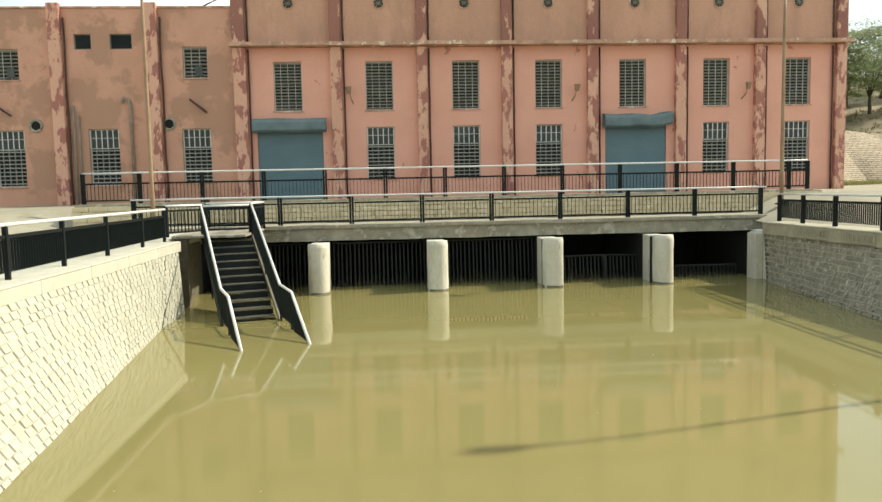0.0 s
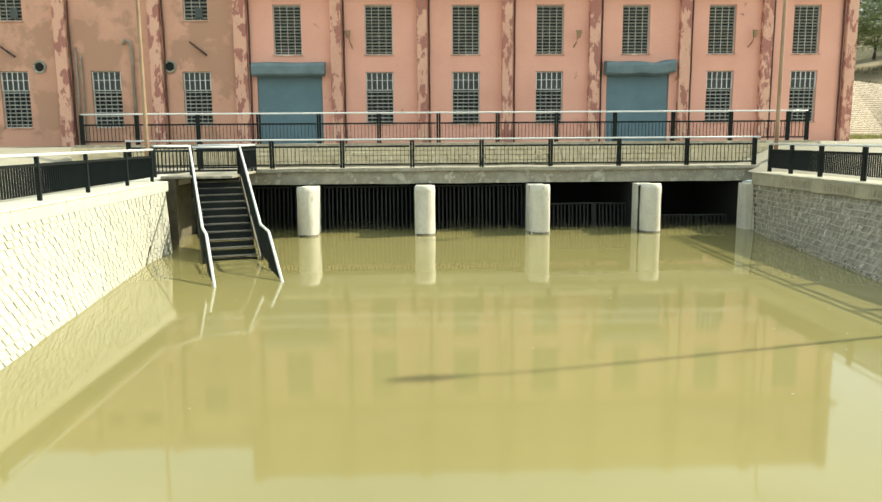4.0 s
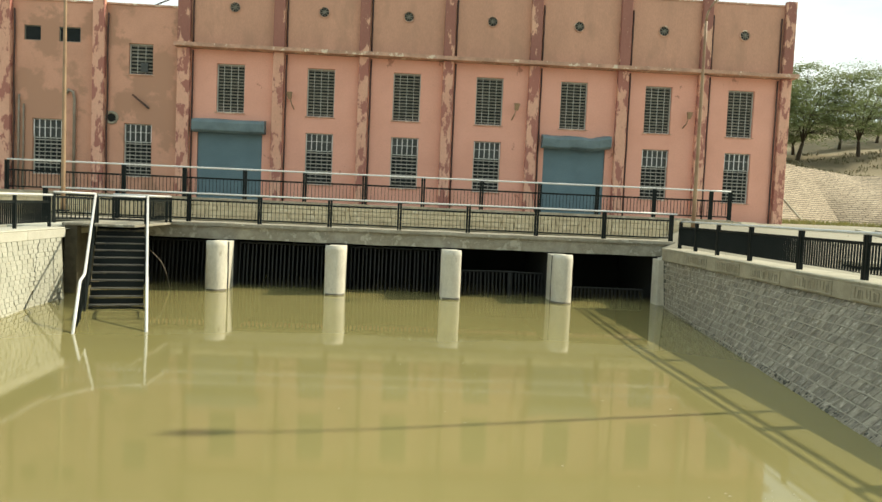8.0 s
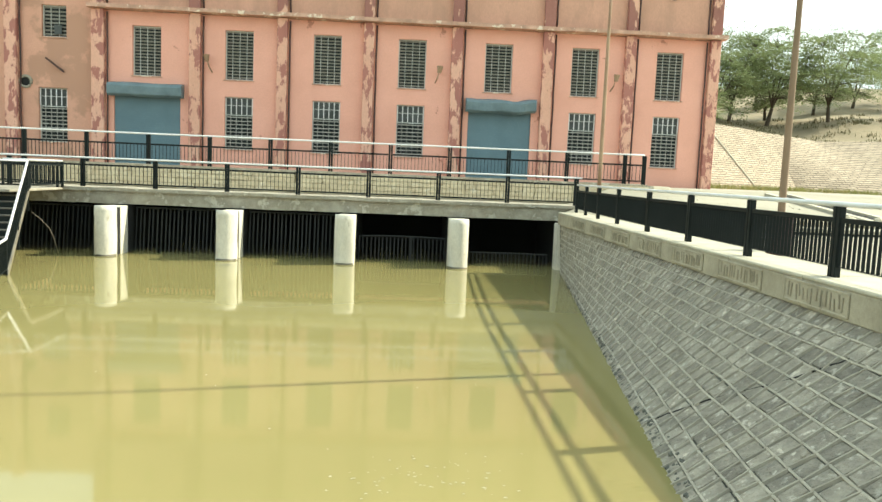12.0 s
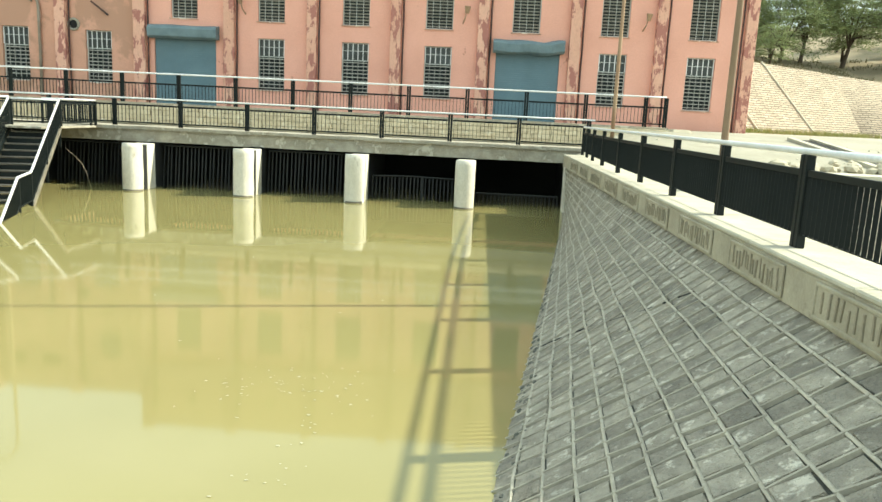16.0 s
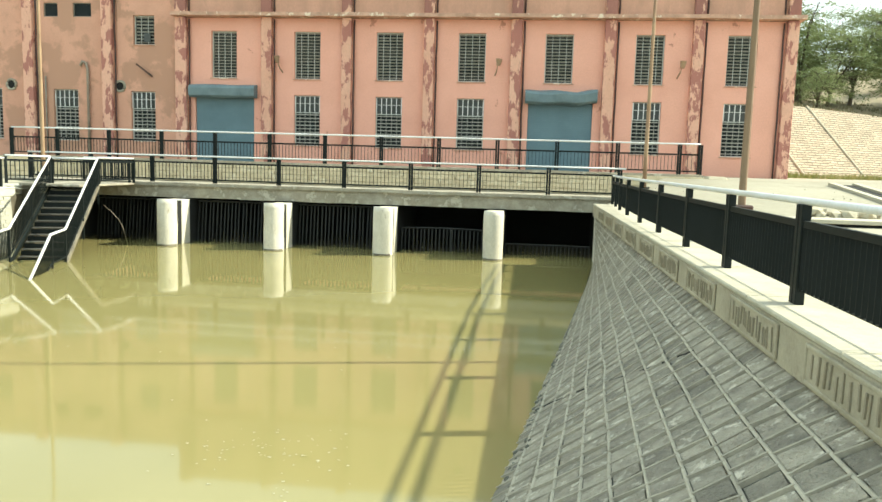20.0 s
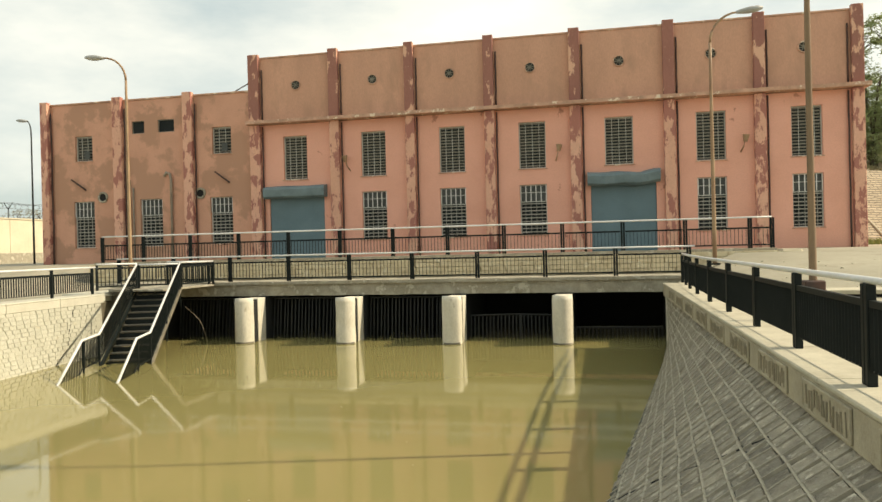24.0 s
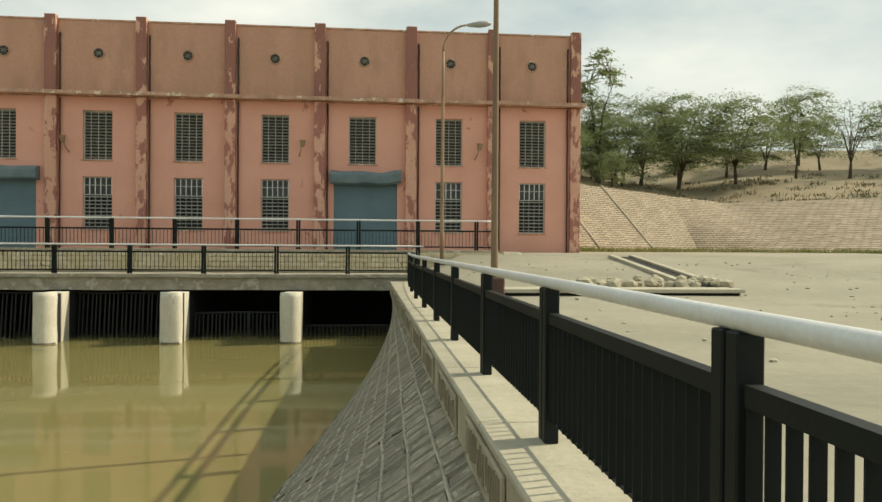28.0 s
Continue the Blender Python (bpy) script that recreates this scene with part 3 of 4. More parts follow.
FR_Y, BR_Y = -7.85, -5.4
railing("bridge_railing", [(-10.84 + 2.41 * k, FR_Y, DECK_Z + 0.01) for k in range(10)], 0.94, "black steel bar railing with a white handrail along the bridge deck", gap=0.125, extra=(0.1, 0.2), thick=0.7, twin=True)
railing("upper_railing", [(-13.4, BR_Y, 3.24)] + [(-11.39 + 2.24 * k, BR_Y, 3.24) for k in range(12)] + [(14.0, BR_Y, 3.24)], 1.09, "black steel bar railing with a white handrail on the low wall", gap=0.125, thick=0.7, twin=True)
right_feet = [(10.42, -9.92, CURB_Z), (10.36, -11.4, CURB_Z), (10.27, -13.2, CURB_Z), (10.2, -15.34, CURB_Z)] + [(10.145, y, CURB_Z) for y in (-17.83, -20.17, -22.57, -24.87, -27.2, -29.42, -31.55, -33.7, -35.85, -38.0)]
railing("bank_railing_east", right_feet, 0.86, "black steel bar railing with a white handrail on the stone bank", "bank railings", gap=0.088, top=0.695, low=0.13, twin=True, me=flat_me)
left_feet = [(-8.53, y, CURB_Z) for y in (-12.5, -14.35, -16.7, -18.9, -21.0, -23.1, -25.2, -27.3, -29.4, -31.5)]
railing("bank_railing_west", left_feet, 0.86, "black steel bar railing with a white handrail on the cream wall", "bank railings", gap=0.088, top=0.695, low=0.13, extra=(0.3, 0), me=flat_me)

# ---- stair down into the water ----
STAIR_A = radians(19)
SD, SW = Vector((math.sin(STAIR_A), -math.cos(STAIR_A), 0)), Vector((-math.cos(STAIR_A), -math.sin(STAIR_A), 0))
S0 = Vector((-6.48, -10.6, 0))
SWIDTH = 1.45
stair = group_of("steel_stair", S0 + Vector((0, 0, 0)), "black steel stair with barred sides descending into the water", "stair")


def sp(s, w, z):
    return S0 + SD * s + SW * w + Vector((0, 0, z))


for k in range(13):
    z = 2.35 - 0.181 * (k + 1)
    s = 0.323 * k + 0.05
    bm = bmesh.new()
    beam(bm, sp(s + 0.14, 0.06, z), sp(s + 0.14, SWIDTH - 0.06, z), 0.25, 0.03)
    part("tread", bm, M_STAIR, stair)
    part("riser", beam(bmesh.new(), sp(s + 0.03, 0.07, z + 0.09), sp(s + 0.03, SWIDTH - 0.07, z + 0.09), 0.012, 0.14), M_STEEL, stair)
    part("nosing", beam(bmesh.new(), sp(s + 0.27, 0.06, z), sp(s + 0.27, SWIDTH - 0.06, z), 0.016, 0.014), M_TAN, stair, "worn pale tread edge")
for w in (0.0, SWIDTH):
    bm = bmesh.new()
    beam(bm, sp(-0.1, w, 2.30), sp(4.1, w, 0.16), 0.05, 0.12)
    beam(bm, sp(4.1, w, 0.16), sp(5.4, w, 0.12), 0.05, 0.12)
    beam(bm, sp(5.4, w, 0.12), sp(7.4, w, -0.9), 0.05, 0.12)
    part("stringer", bm, M_STEEL if w else M_TAN, stair, "" if w else "stringer coloured tan for the sun on it")
    prof = [(0, 3.2), (4.0, 1.22), (5.4, 1.20), (7.35, 0.17)]
    part("handrail", tube(bmesh.new(), [sp(s, w, z) for s, z in prof], 0.035, 10), M_PIPE, stair, "white-painted round handrail", smooth=True)
    part("lower_rail", tube(bmesh.new(), [sp(s, w, z - 0.78) for s, z in prof], 0.02, 6), M_STEEL, stair)
    rail_z = lambda s: 3.2 - 0.495 * s if s < 4 else (1.22 - 0.0143 * (s - 4) if s < 5.4 else 1.2 - 0.528 * (s - 5.4))
    for k in range(1, 62):
        s = 0.115 * k
        shared("bar", rbar_me, stair, Matrix.Translation(sp(s, w, rail_z(s) - 0.80)) @ Matrix.Rotation(STAIR_A - math.pi / 2, 4, "Z") @ Matrix.Diagonal((0.7, 0.8, 0.78, 1)))
    for s in (0.02, 2.0, 4.0, 5.3):
        shared("post", post_me, stair, Matrix.Translation(sp(s, w, rail_z(s) - 1.5)) @ Matrix.Rotation(STAIR_A, 4, "Z") @ Matrix.Diagonal((0.7, 0.7, 1.48, 1)))
part("hose", tube(bmesh.new(), [(-6.72, -9.9, 1.62), (-6.5, -9.75, 1.36), (-6.32, -9.65, 1.12), (-6.2, -9.6, 0.82), (-6.08, -9.55, 0.3)], 0.010, 6), M_GREYPIPE, stair, "thin pale bent pipe", smooth=True)
part("landing", beam(bmesh.new(), sp(4.2, SWIDTH / 2, 0.0), sp(5.5, SWIDTH / 2, 0.0), SWIDTH - 0.1, 0.04), M_STAIR, stair)
solo("bank_head", boxed(-9.7, -8.62, -12.5, -8.25, 1.98, 2.275, bevel=0.02), M_WCURB, "whitish concrete head of the canal wall beside the stair", "coping", "structure")
landing = group_of("stair_landing", (-7.6, -10.2, 2.2), "concrete landing between bank and bridge at the stair head", "landing", "", "structure")
part("slab", boxed(-8.6, -6.5, -11.6, -8.25, 2.28, 2.36, bevel=0.015), M_CONC, landing)
part("leg", boxed(-8.55, -8.2, -11.5, -11.2, -0.5, 2.279), M_WET_SHADE, landing)
railing("stair_gate", [tuple(sp(-0.04, 0.06, 2.36)), tuple(sp(-0.04, SWIDTH - 0.06, 2.36))], 0.80, "closed black barred gate across the stair head", "landing railings", thick=0.8)
railing("landing_railing", [(-6.5, -10.5, 2.36), (-6.5, -8.3, 2.36)], 0.84, "short black railing panel at the stair head", "landing railings", extra=(0, 0))
railing("landing_railing", [(-8.35, -8.42, 2.36), (-6.6, -8.42, 2.36)], 0.84, "short black railing panel at the stair head", "landing railings", extra=(0, 0), thick=0.9)
railing("landing_railing", [(-7.85, -11.05, 2.36), (-8.5, -12.3, 2.37)], 0.84, "short black railing panel at the stair head", "landing railings", extra=(0, 0))

# ---- lamp posts ----
def lamp_post(base, top, reach, label, r=0.075, mat=None, arm=True, head_dir=(1, 0, 0)):
    lp = group_of("street_lamp", base, label, "street lamp", "street lamps")
    b = Vector(base)
    pts = [b + Vector((0, 0, (top - base[2]) * k / 8)) for k in range(9)]
    part("pole", tube(bmesh.new(), pts, r, 12, r * 0.62), mat or M_POLE, lp, smooth=True)
    part("base_plate", boxed(b.x - 0.16, b.x + 0.16, b.y - 0.16, b.y + 0.16, b.z - 0.02, b.z + 0.03), M_STEEL, lp)
    if arm:
        hd = Vector(head_dir)
        arc = [pts[-1] + hd * reach * (1 - math.cos(a)) + Vector((0, 0, 0.95 * math.sin(a))) for a in (math.pi / 2 * k / 8 for k in range(9))]
        part("arm", tube(bmesh.new(), arc, r * 0.6, 8, r * 0.45), mat or M_POLE, lp, smooth=True)
        e = arc[-1]
        bm = bmesh.new()
        prof = [(-0.05, 0.05, 0.05), (0.1, 0.1, 0.08), (0.35, 0.15, 0.11), (0.6, 0.14, 0.10), (0.78, 0.07, 0.05)]
        rings = []
        for s, w, h in prof:
            c = e + hd * s + Vector((0, 0, 0.10 * s))
            side = Vector((-hd.y, hd.x, 0))
            rings.append([bm.verts.new(c + side * w * math.cos(t) + Vector((0, 0, h * math.sin(t)))) for t in (2 * math.pi * k / 10 for k in range(10))])
        for u, v in zip(rings, rings[1:]):
            for k in range(10):
                bm.faces.new((u[k], u[(k + 1) % 10], v[(k + 1) % 10], v[k]))
        bm.faces.new(rings[0][::-1])
        bm.faces.new(rings[-1])
        part("lamp_head", bm, M_LAMP, lp, "grey cobra-head lamp", smooth=True)
    return lp


lamp_post((-10.12, -8.15, 2.6), 10.4, 1.0, "tan street lamp with a bent arm beside the stair", head_dir=(-1, 0, 0))
lamp_post((11.7, -7.7, 2.75), 10.2, 0.9, "tan street lamp with a bent arm beside the bridge end", head_dir=(1, 0, 0))
lamp_post((11.2, -21.45, 2.15), 8.3, 0.9, "tall rust-brown street lamp pole behind the bank railing", r=0.064, mat=M_WOOD, head_dir=(-1, -0.1, 0))
rust_box = solo("lamp_base_box", boxed(11.05, 11.35, -21.60, -21.30, 2.1, 2.86, bevel=0.02), M_DRAIN, "rust-brown steel box round the foot of a lamp pole", "box")
lamp_post((-28.5, 8.0, 3.1), 11.6, 0.3, "thin dark street lamp beyond the building", r=0.07, mat=M_STEEL, head_dir=(-1, 0, 0))

# ---- building ----
house = group_of("powerhouse", (5, 5, YARD_Z), "peeling pink plaster powerhouse with tall barred windows", "building")
WIN_X = (-7.19, -3.2, 0.64, 4.38, 8.24, 12.14, 16.0)
WW = 1.23
uppers = [(x, x + WW, 7.06, 9.19) for x in WIN_X]
lowers = [(x, x + WW, 4.03, 6.32) for i, x in enumerate(WIN_X) if i not in (0, 4)]
doors = [(-7.98, -5.12, YARD_Z - 0.02, 6.45), (7.58, 10.42, YARD_Z - 0.02, 6.45)]
part("wall", holed_wall(bmesh.new(), -8.45, 18.75, YARD_Z - 0.6, 9.78, 0.0, 0.35, uppers + lowers + doors), M_PINK, house)
part("upper_wall", boxed(-8.45, 18.75, -0.05, 0.35, 9.98, 13.05), M_PINK_UP, house, "browner weathered plaster above the ledge")
part("parapet_cap", boxed(-8.5, 18.8, -0.09, 0.40, 13.054, 13.13, bevel=0.01), M_CORNICE, house)
part("ledge", rough_slab(-8.95, 19.0, -0.52, 0.35, 9.80, 9.96, 21), M_CORNICE, house, "stained projecting plaster ledge")
wing_up = [(-18.9, -17.87, 8.52, 9.82), (-11.03, -9.98, 8.53, 9.87), (-15.54, -14.82, 9.78, 10.43), (-14.05, -13.12, 9.78, 10.43)]
wing_low = [(-19.05, -17.83, 3.98, 6.40), (-15.15, -13.88, 3.97, 6.40), (-11.2, -9.98, 4.02, 6.36)]
part("wing_wall", holed_wall(bmesh.new(), -20.75, -8.46, YARD_Z - 0.6, 11.5, 0.0, 0.35, wing_low + wing_up), M_WING, house, "patchy pink plaster of the lower wing")
part("wing_cap", boxed(-20.8, -8.9, -0.06, 0.40, 11.504, 11.58, bevel=0.01), M_CORNICE, house)
part("roof", boxed(-8.4, 18.7, 0.36, 14.0, 12.2, 12.5), M_CONC, house)
part("wing_roof", boxed(-20.7, -8.5, 0.36, 14.0, 10.7, 11.0), M_CONC, house)
part("end_wall", boxed(18.4, 18.75, 0.36, 14.0, YARD_Z - 0.6, 13.05), M_PINK, house)
part("end_wall", boxed(-8.45, -8.1, 0.36, 14.0, YARD_Z - 0.6, 13.05), M_PINK, house)
part("end_wall", boxed(-20.75, -20.4, 0.36, 14.0, YARD_Z - 0.6, 11.5), M_WING, house)
part("rear_wall", boxed(-20.75, 18.75, 14.004, 14.3, YARD_Z - 0.6, 11.4), M_PINK, house)
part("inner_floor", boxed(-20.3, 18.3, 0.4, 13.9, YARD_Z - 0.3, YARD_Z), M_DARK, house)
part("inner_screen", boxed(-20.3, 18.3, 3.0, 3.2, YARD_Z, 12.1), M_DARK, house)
PIL = [(-8.86, -8.32), (-4.70, -4.22), (-0.92, -0.48), (2.84, 3.30), (6.72, 7.20), (10.78, 11.26), (14.50, 14.96), (18.34, 18.80)]
for a, b in PIL:
    part("pilaster", boxed(a, b, -0.26, -0.004, YARD_Z - 0.5, 9.78, bevel=0.015), M_PEEL, house, "pilaster with flaking dark red patches")
    part("upper_pilaster", boxed(a, b, -0.30, -0.054, 9.98, 13.24, bevel=0.015), M_PEEL_UP, house, "pilaster with flaking dark red patches")
for a, b in ((-20.78, -20.35), (-16.5, -16.0), (-12.5, -12.0)):
    part("wing_pilaster", boxed(a, b, -0.28, -0.004, YARD_Z - 0.5, 11.68, bevel=0.015), M_PEEL, house, "pilaster with flaking dark red patches")
for i, (a, b) in enumerate(PIL):
    x = b + 0.10 if i < 7 else a - 0.12
    for z0, z1 in ((YARD_Z, 9.70), (10.05, 12.5)):
        n = 8
        pts = [(x + 0.007 * math.sin(k * 2.3 + i), -0.10, z0 + (z1 - z0) * k / n) for k in range(n + 1)]
        part("downpipe", tube(bmesh.new(), pts, 0.038, 8), M_DRAIN, house, "black tarred downpipe", smooth=True)
for a, b in ((-20.78, -20.35), (-16.5, -16.0), (-12.5, -12.0)):
    pts = [(b + 0.10 + 0.02 * math.sin(k * 1.7 + a), -0.10, YARD_Z + (11.1 - YARD_Z) * k / 8) for k in range(9)]
    part("downpipe", tube(bmesh.new(), pts, 0.038, 8), M_DRAIN, house, "black tarred downpipe", smooth=True)
part("roof_rail", tube(bmesh.new(), [(-11.0, 1.2, 11.55), (-9.6, 1.2, 12.2), (-8.5, 1.2, 12.7)], 0.03, 6), M_DRAIN, house)
part("conduit", tube(bmesh.new(), [(-15.72, -0.06, YARD_Z), (-15.70, -0.06, 7.4)], 0.045, 8), M_GREYPIPE, house, smooth=True)
part("conduit", tube(bmesh.new(), [(-15.5, -0.06, YARD_Z), (-15.5, -0.06, 7.0)], 0.04, 8), M_GREYPIPE, house, smooth=True)
part("vent_pipe", tube(bmesh.new(), [(-13.3, -0.10, 3.3), (-13.3, -0.10, 7.3), (-13.36, -0.12, 7.62), (-13.55, -0.12, 7.7), (-13.66, -0.12, 7.5)], 0.07, 8), M_GREYPIPE, house, smooth=True)


def window(x0, x1, z0, z1, rows, cols, louvre):
    """A louvred upper light, or a barred lower window whose top third has pale bars over dusty glass."""
    w = part("window", holed_wall(bmesh.new(), x0, x1, z0, z1, 0.14, 0.20, [(x0 + 0.045, x1 - 0.045, z0 + 0.045, z1 - 0.045)]), M_FRAME, house)
    part("pane", boxed(x0 + 0.045, x1 - 0.045, 0.19, 0.20, z0 + 0.045, z1 - 0.045), M_GLASS, w)
    zt = z1 if louvre else z0 + (z1 - z0) * 0.66
    n = rows if louvre else round(rows * 0.66)
    for k in range(n):
        z = z0 + 0.05 + (zt - z0 - 0.06) * (k + 0.5) / n
        hgt = (zt - z0) / n * (0.44 if louvre else 0.26) * random.uniform(0.85, 1.12)
        part("slat", beam(bmesh.new(), (x0 + 0.05, 0.16, z + random.uniform(-0.006, 0.006)), (x1 - 0.05, 0.16, z + random.uniform(-0.006, 0.006)), 0.04, hgt), M_SLAT if louvre else M_BAND, w)
    for k in range(1, cols):
        x = x0 + (x1 - x0) * k / cols
        part("mullion", boxed(x - 0.009, x + 0.009, 0.10, 0.135, z0 + 0.02, (z1 if louvre else zt) - 0.02), M_FRAME if louvre else M_BAND, w)
    if not louvre:
        part("transom", boxed(x0 + 0.03, x1 - 0.03, 0.09, 0.139, zt - 0.02, zt + 0.02), M_FRAME, w)
        for k in range(cols + 1):
            x = x0 + 0.04 + (x1 - x0 - 0.08) * k / cols
            part("top_bar", boxed(x - 0.02, x + 0.02, 0.075, 0.088, zt + 0.03, z1 - 0.03), M_PIPE, w)
        zm = (zt + z1) / 2 + 0.03
        part("cross_bar", boxed(x0 + 0.03, x1 - 0.03, 0.09, 0.12, zm - 0.014, zm + 0.014), M_FRAME, w)
        part("top_pane", boxed(x0 + 0.05, x1 - 0.05, 0.18, 0.187, zt, z1 - 0.05), M_PALE, w, "paler dusty top light")
    part("sill", boxed(x0 - 0.06, x1 + 0.06, -0.05, 0.10, z0 - 0.05, z0 - 0.002, bevel=0.008), M_CORNICE, w)
    return w


for h in uppers:
    window(*h, 15, 4, True)
for h in lowers + wing_low:
    window(*h, 13, 5, False)
for h in wing_up[:2]:
    w = window(*h, 8, 3, True)
    part("loose_board", boxed(h[0] + 0.5, h[0] + 0.82, 0.06, 0.085, h[2] + 0.12, h[2] + 0.52), M_PALE, w, "pale board behind the louvres")
for x0, x1, z0, z1 in wing_up[2:]:
    w = part("vent_opening", holed_wall(bmesh.new(), x0, x1, z0, z1, 0.06, 0.12, [(x0 + 0.04, x1 - 0.04, z0 + 0.04, z1 - 0.04)]), M_SLAT, house)
    part("pane", boxed(x0 + 0.04, x1 - 0.04, 0.10, 0.11, z0 + 0.04, z1 - 0.04), M_GLASS, w)
for i, (x0, x1, z0, z1) in enumerate(doors):
    door = part("roller_shutter", boxed(x0, x1, 0.10, 0.13, z0, z1), M_SHUT, house, "closed blue-grey roller shutter")
    me = None
    n = 34
    for k in range(n):
        z = z0 + (6.35 - z0) * k / n
        if me is None:
            me = mesh_of("slat", boxed(x0 + 0.01 - (x0 + x1) / 2, x1 - 0.01 - (x0 + x1) / 2, 0.075, 0.099, 0.001, (6.35 - z0) / n - 0.001, bevel=0.003), M_SHUT)
        shared("slat", me, door, Matrix.Translation(((x0 + x1) / 2, 0, z)))
    bm = bmesh.new()
    hood = [(-0.004, 6.75), (-0.42, 6.68), (-0.50, 6.55), (-0.47, 6.22), (-0.36, 6.14), (-0.004, 6.14)]
    n = 12
    rings = []
    for k in range(n + 1):
        x = x0 - 0.14 + (x1 - x0 + 0.30) * k / n
        dent = (0.12 if i else 0.02)
        rings.append([bm.verts.new((x, y + dent * noise.noise(Vector((x * 1.4, z, i))), z + dent * 1.3 * noise.noise(Vector((x * 0.9, y * 2, 9 + i))))) for y, z in hood])
    for u, v in zip(rings, rings[1:]):
        for k in range(6):
            bm.faces.new((u[k], u[(k + 1) % 6], v[(k + 1) % 6], v[k]))
    bm.faces.new(rings[0])
    bm.faces.new(rings[-1][::-1])
    part("hood", bm, M_HOOD, door, "dented sheet-metal shutter hood")
for i, x in enumerate((-6.44, -2.53, 1.22, 4.98, 8.92, 12.8, 16.55)):
    z = 11.66
    ring = part("vent_rosette", tube(bmesh.new(), [(x + 0.23 * math.cos(t), -0.075, z + 0.23 * math.sin(t)) for t in (2 * math.pi * k / 20 for k in range(21))], 0.03, 6, caps=False), M_CORNICE, house, "round ventilator with radial blades")
    part("backing", tube(bmesh.new(), [(x, -0.06, z), (x, -0.053, z)], 0.23, 20), M_DARK, ring)
    for k in range(8):
        t = math.pi * 2 * k / 8 + 0.2
        bm = beam(bmesh.new(), (x + 0.05 * math.cos(t), -0.085, z + 0.05 * math.sin(t)), (x + 0.22 * math.cos(t), -0.085, z + 0.22 * math.sin(t)), 0.02, 0.04)
        part("blade", bm, M_SLAT, ring)
    part("hub", tube(bmesh.new(), [(x, -0.12, z), (x, -0.07, z)], 0.05, 10), M_SLAT, ring)
for x in (-11.72, -17.3):
    part("exhaust_ring", tube(bmesh.new(), [(x + 0.24 * math.cos(t), -0.03, 6.58 + 0.24 * math.sin(t)) for t in (2 * math.pi * k / 18 for k in range(19))], 0.06, 6, caps=False), M_CONC, house)
    part("exhaust_hole", tube(bmesh.new(), [(x, -0.04, 6.58), (x, -0.006, 6.58)], 0.2, 16), M_DARK, house)
for x, z in ((-10.4, 7.45), (-18.6, 7.4)):
    part("wall_bracket", beam(bmesh.new(), (x - 0.35, -0.3, z + 0.15), (x + 0.3, -0.02, z - 0.4), 0.08, 0.08), M_DRAIN, house)
for x, s in ((-3.75, 1), (6.05, -1), (13.95, -1)):
    br = part("wall_lamp", tube(bmesh.new(), [(x, -0.004, 7.35), (x - 0.08 * s, -0.25, 7.55), (x - 0.15 * s, -0.30, 7.85)], 0.03, 6), M_POLE, house, "old wall lamp bracket")
    part("lamp_bowl", tube(bmesh.new(), [(x - 0.15 * s, -0.30, 7.75), (x - 0.17 * s, -0.31, 7.9), (x - 0.18 * s, -0.32, 8.05)], 0.08, 8, 0.14), M_POLE, br, "rust-brown lamp bowl")

# ---- pitched stone bank beyond the building ----
def pitching_material():
    m = bpy.data.materials.new("dry_pitched_stone")
    m.use_nodes = True
    n, l = m.node_tree.nodes, m.node_tree.links
    b = n["Principled BSDF"]
    b.inputs["Roughness"].default_value = 0.95
    geo, mp, br, ns, mx, bp = (n.new("ShaderNode" + k) for k in ("NewGeometry", "Mapping", "TexBrick", "TexNoise", "MixRGB", "Bump"))
    mp.inputs["Rotation"].default_value = (radians(90), 0, 0)
    l.new(geo.outputs["Position"], mp.inputs["Vector"])
    wob, add, sc = n.new("ShaderNodeTexNoise"), n.new("ShaderNodeVectorMath"), n.new("ShaderNodeVectorMath")
    wob.inputs["Scale"].default_value, wob.inputs["Detail"].default_value = 1.1, 4
    l.new(geo.outputs["Position"], wob.inputs["Vector"])
    sc.operation, sc.inputs["Scale"].default_value = "SCALE", 0.16
    l.new(wob.outputs["Color"], sc.inputs[0])
    l.new(mp.outputs["Vector"], add.inputs[0])
    l.new(sc.outputs["Vector"], add.inputs[1])
    l.new(add.outputs["Vector"], br.inputs["Vector"])
    br.inputs["Scale"].default_value, br.inputs["Mortar Size"].default_value = 1.0, 0.026
    br.inputs["Brick Width"].default_value, br.inputs["Row Height"].default_value = 0.62, 0.155
    br.inputs["Color1"].default_value, br.inputs["Color2"].default_value, br.inputs["Mortar"].default_value = (0.43, 0.345, 0.245, 1), (0.335, 0.265, 0.185, 1), (0.14, 0.11, 0.075, 1)
    l.new(geo.outputs["Position"], ns.inputs["Vector"])
    ns.inputs["Scale"].default_value, ns.inputs["Detail"].default_value = 0.9, 9
    mx.blend_type = "MULTIPLY"
    mx.inputs["Fac"].default_value = 0.6
    l.new(br.outputs["Color"], mx.inputs["Color1"])
    l.new(ns.outputs["Fac"], mx.inputs["Color2"])
    rm = n.new("ShaderNodeMixRGB")
    rm.blend_type, rm.inputs["Fac"].default_value = "ADD", 0.35
    l.new(mx.outputs["Color"], rm.inputs["Color1"])
    l.new(br.outputs["Color"], rm.inputs["Color2"])
    l.new(rm.outputs["Color"], b.inputs["Base Color"])
    bp.inputs["Strength"].default_value, bp.inputs["Distance"].default_value = 0.8, 0.06
    l.new(br.outputs["Color"], bp.inputs["Height"])
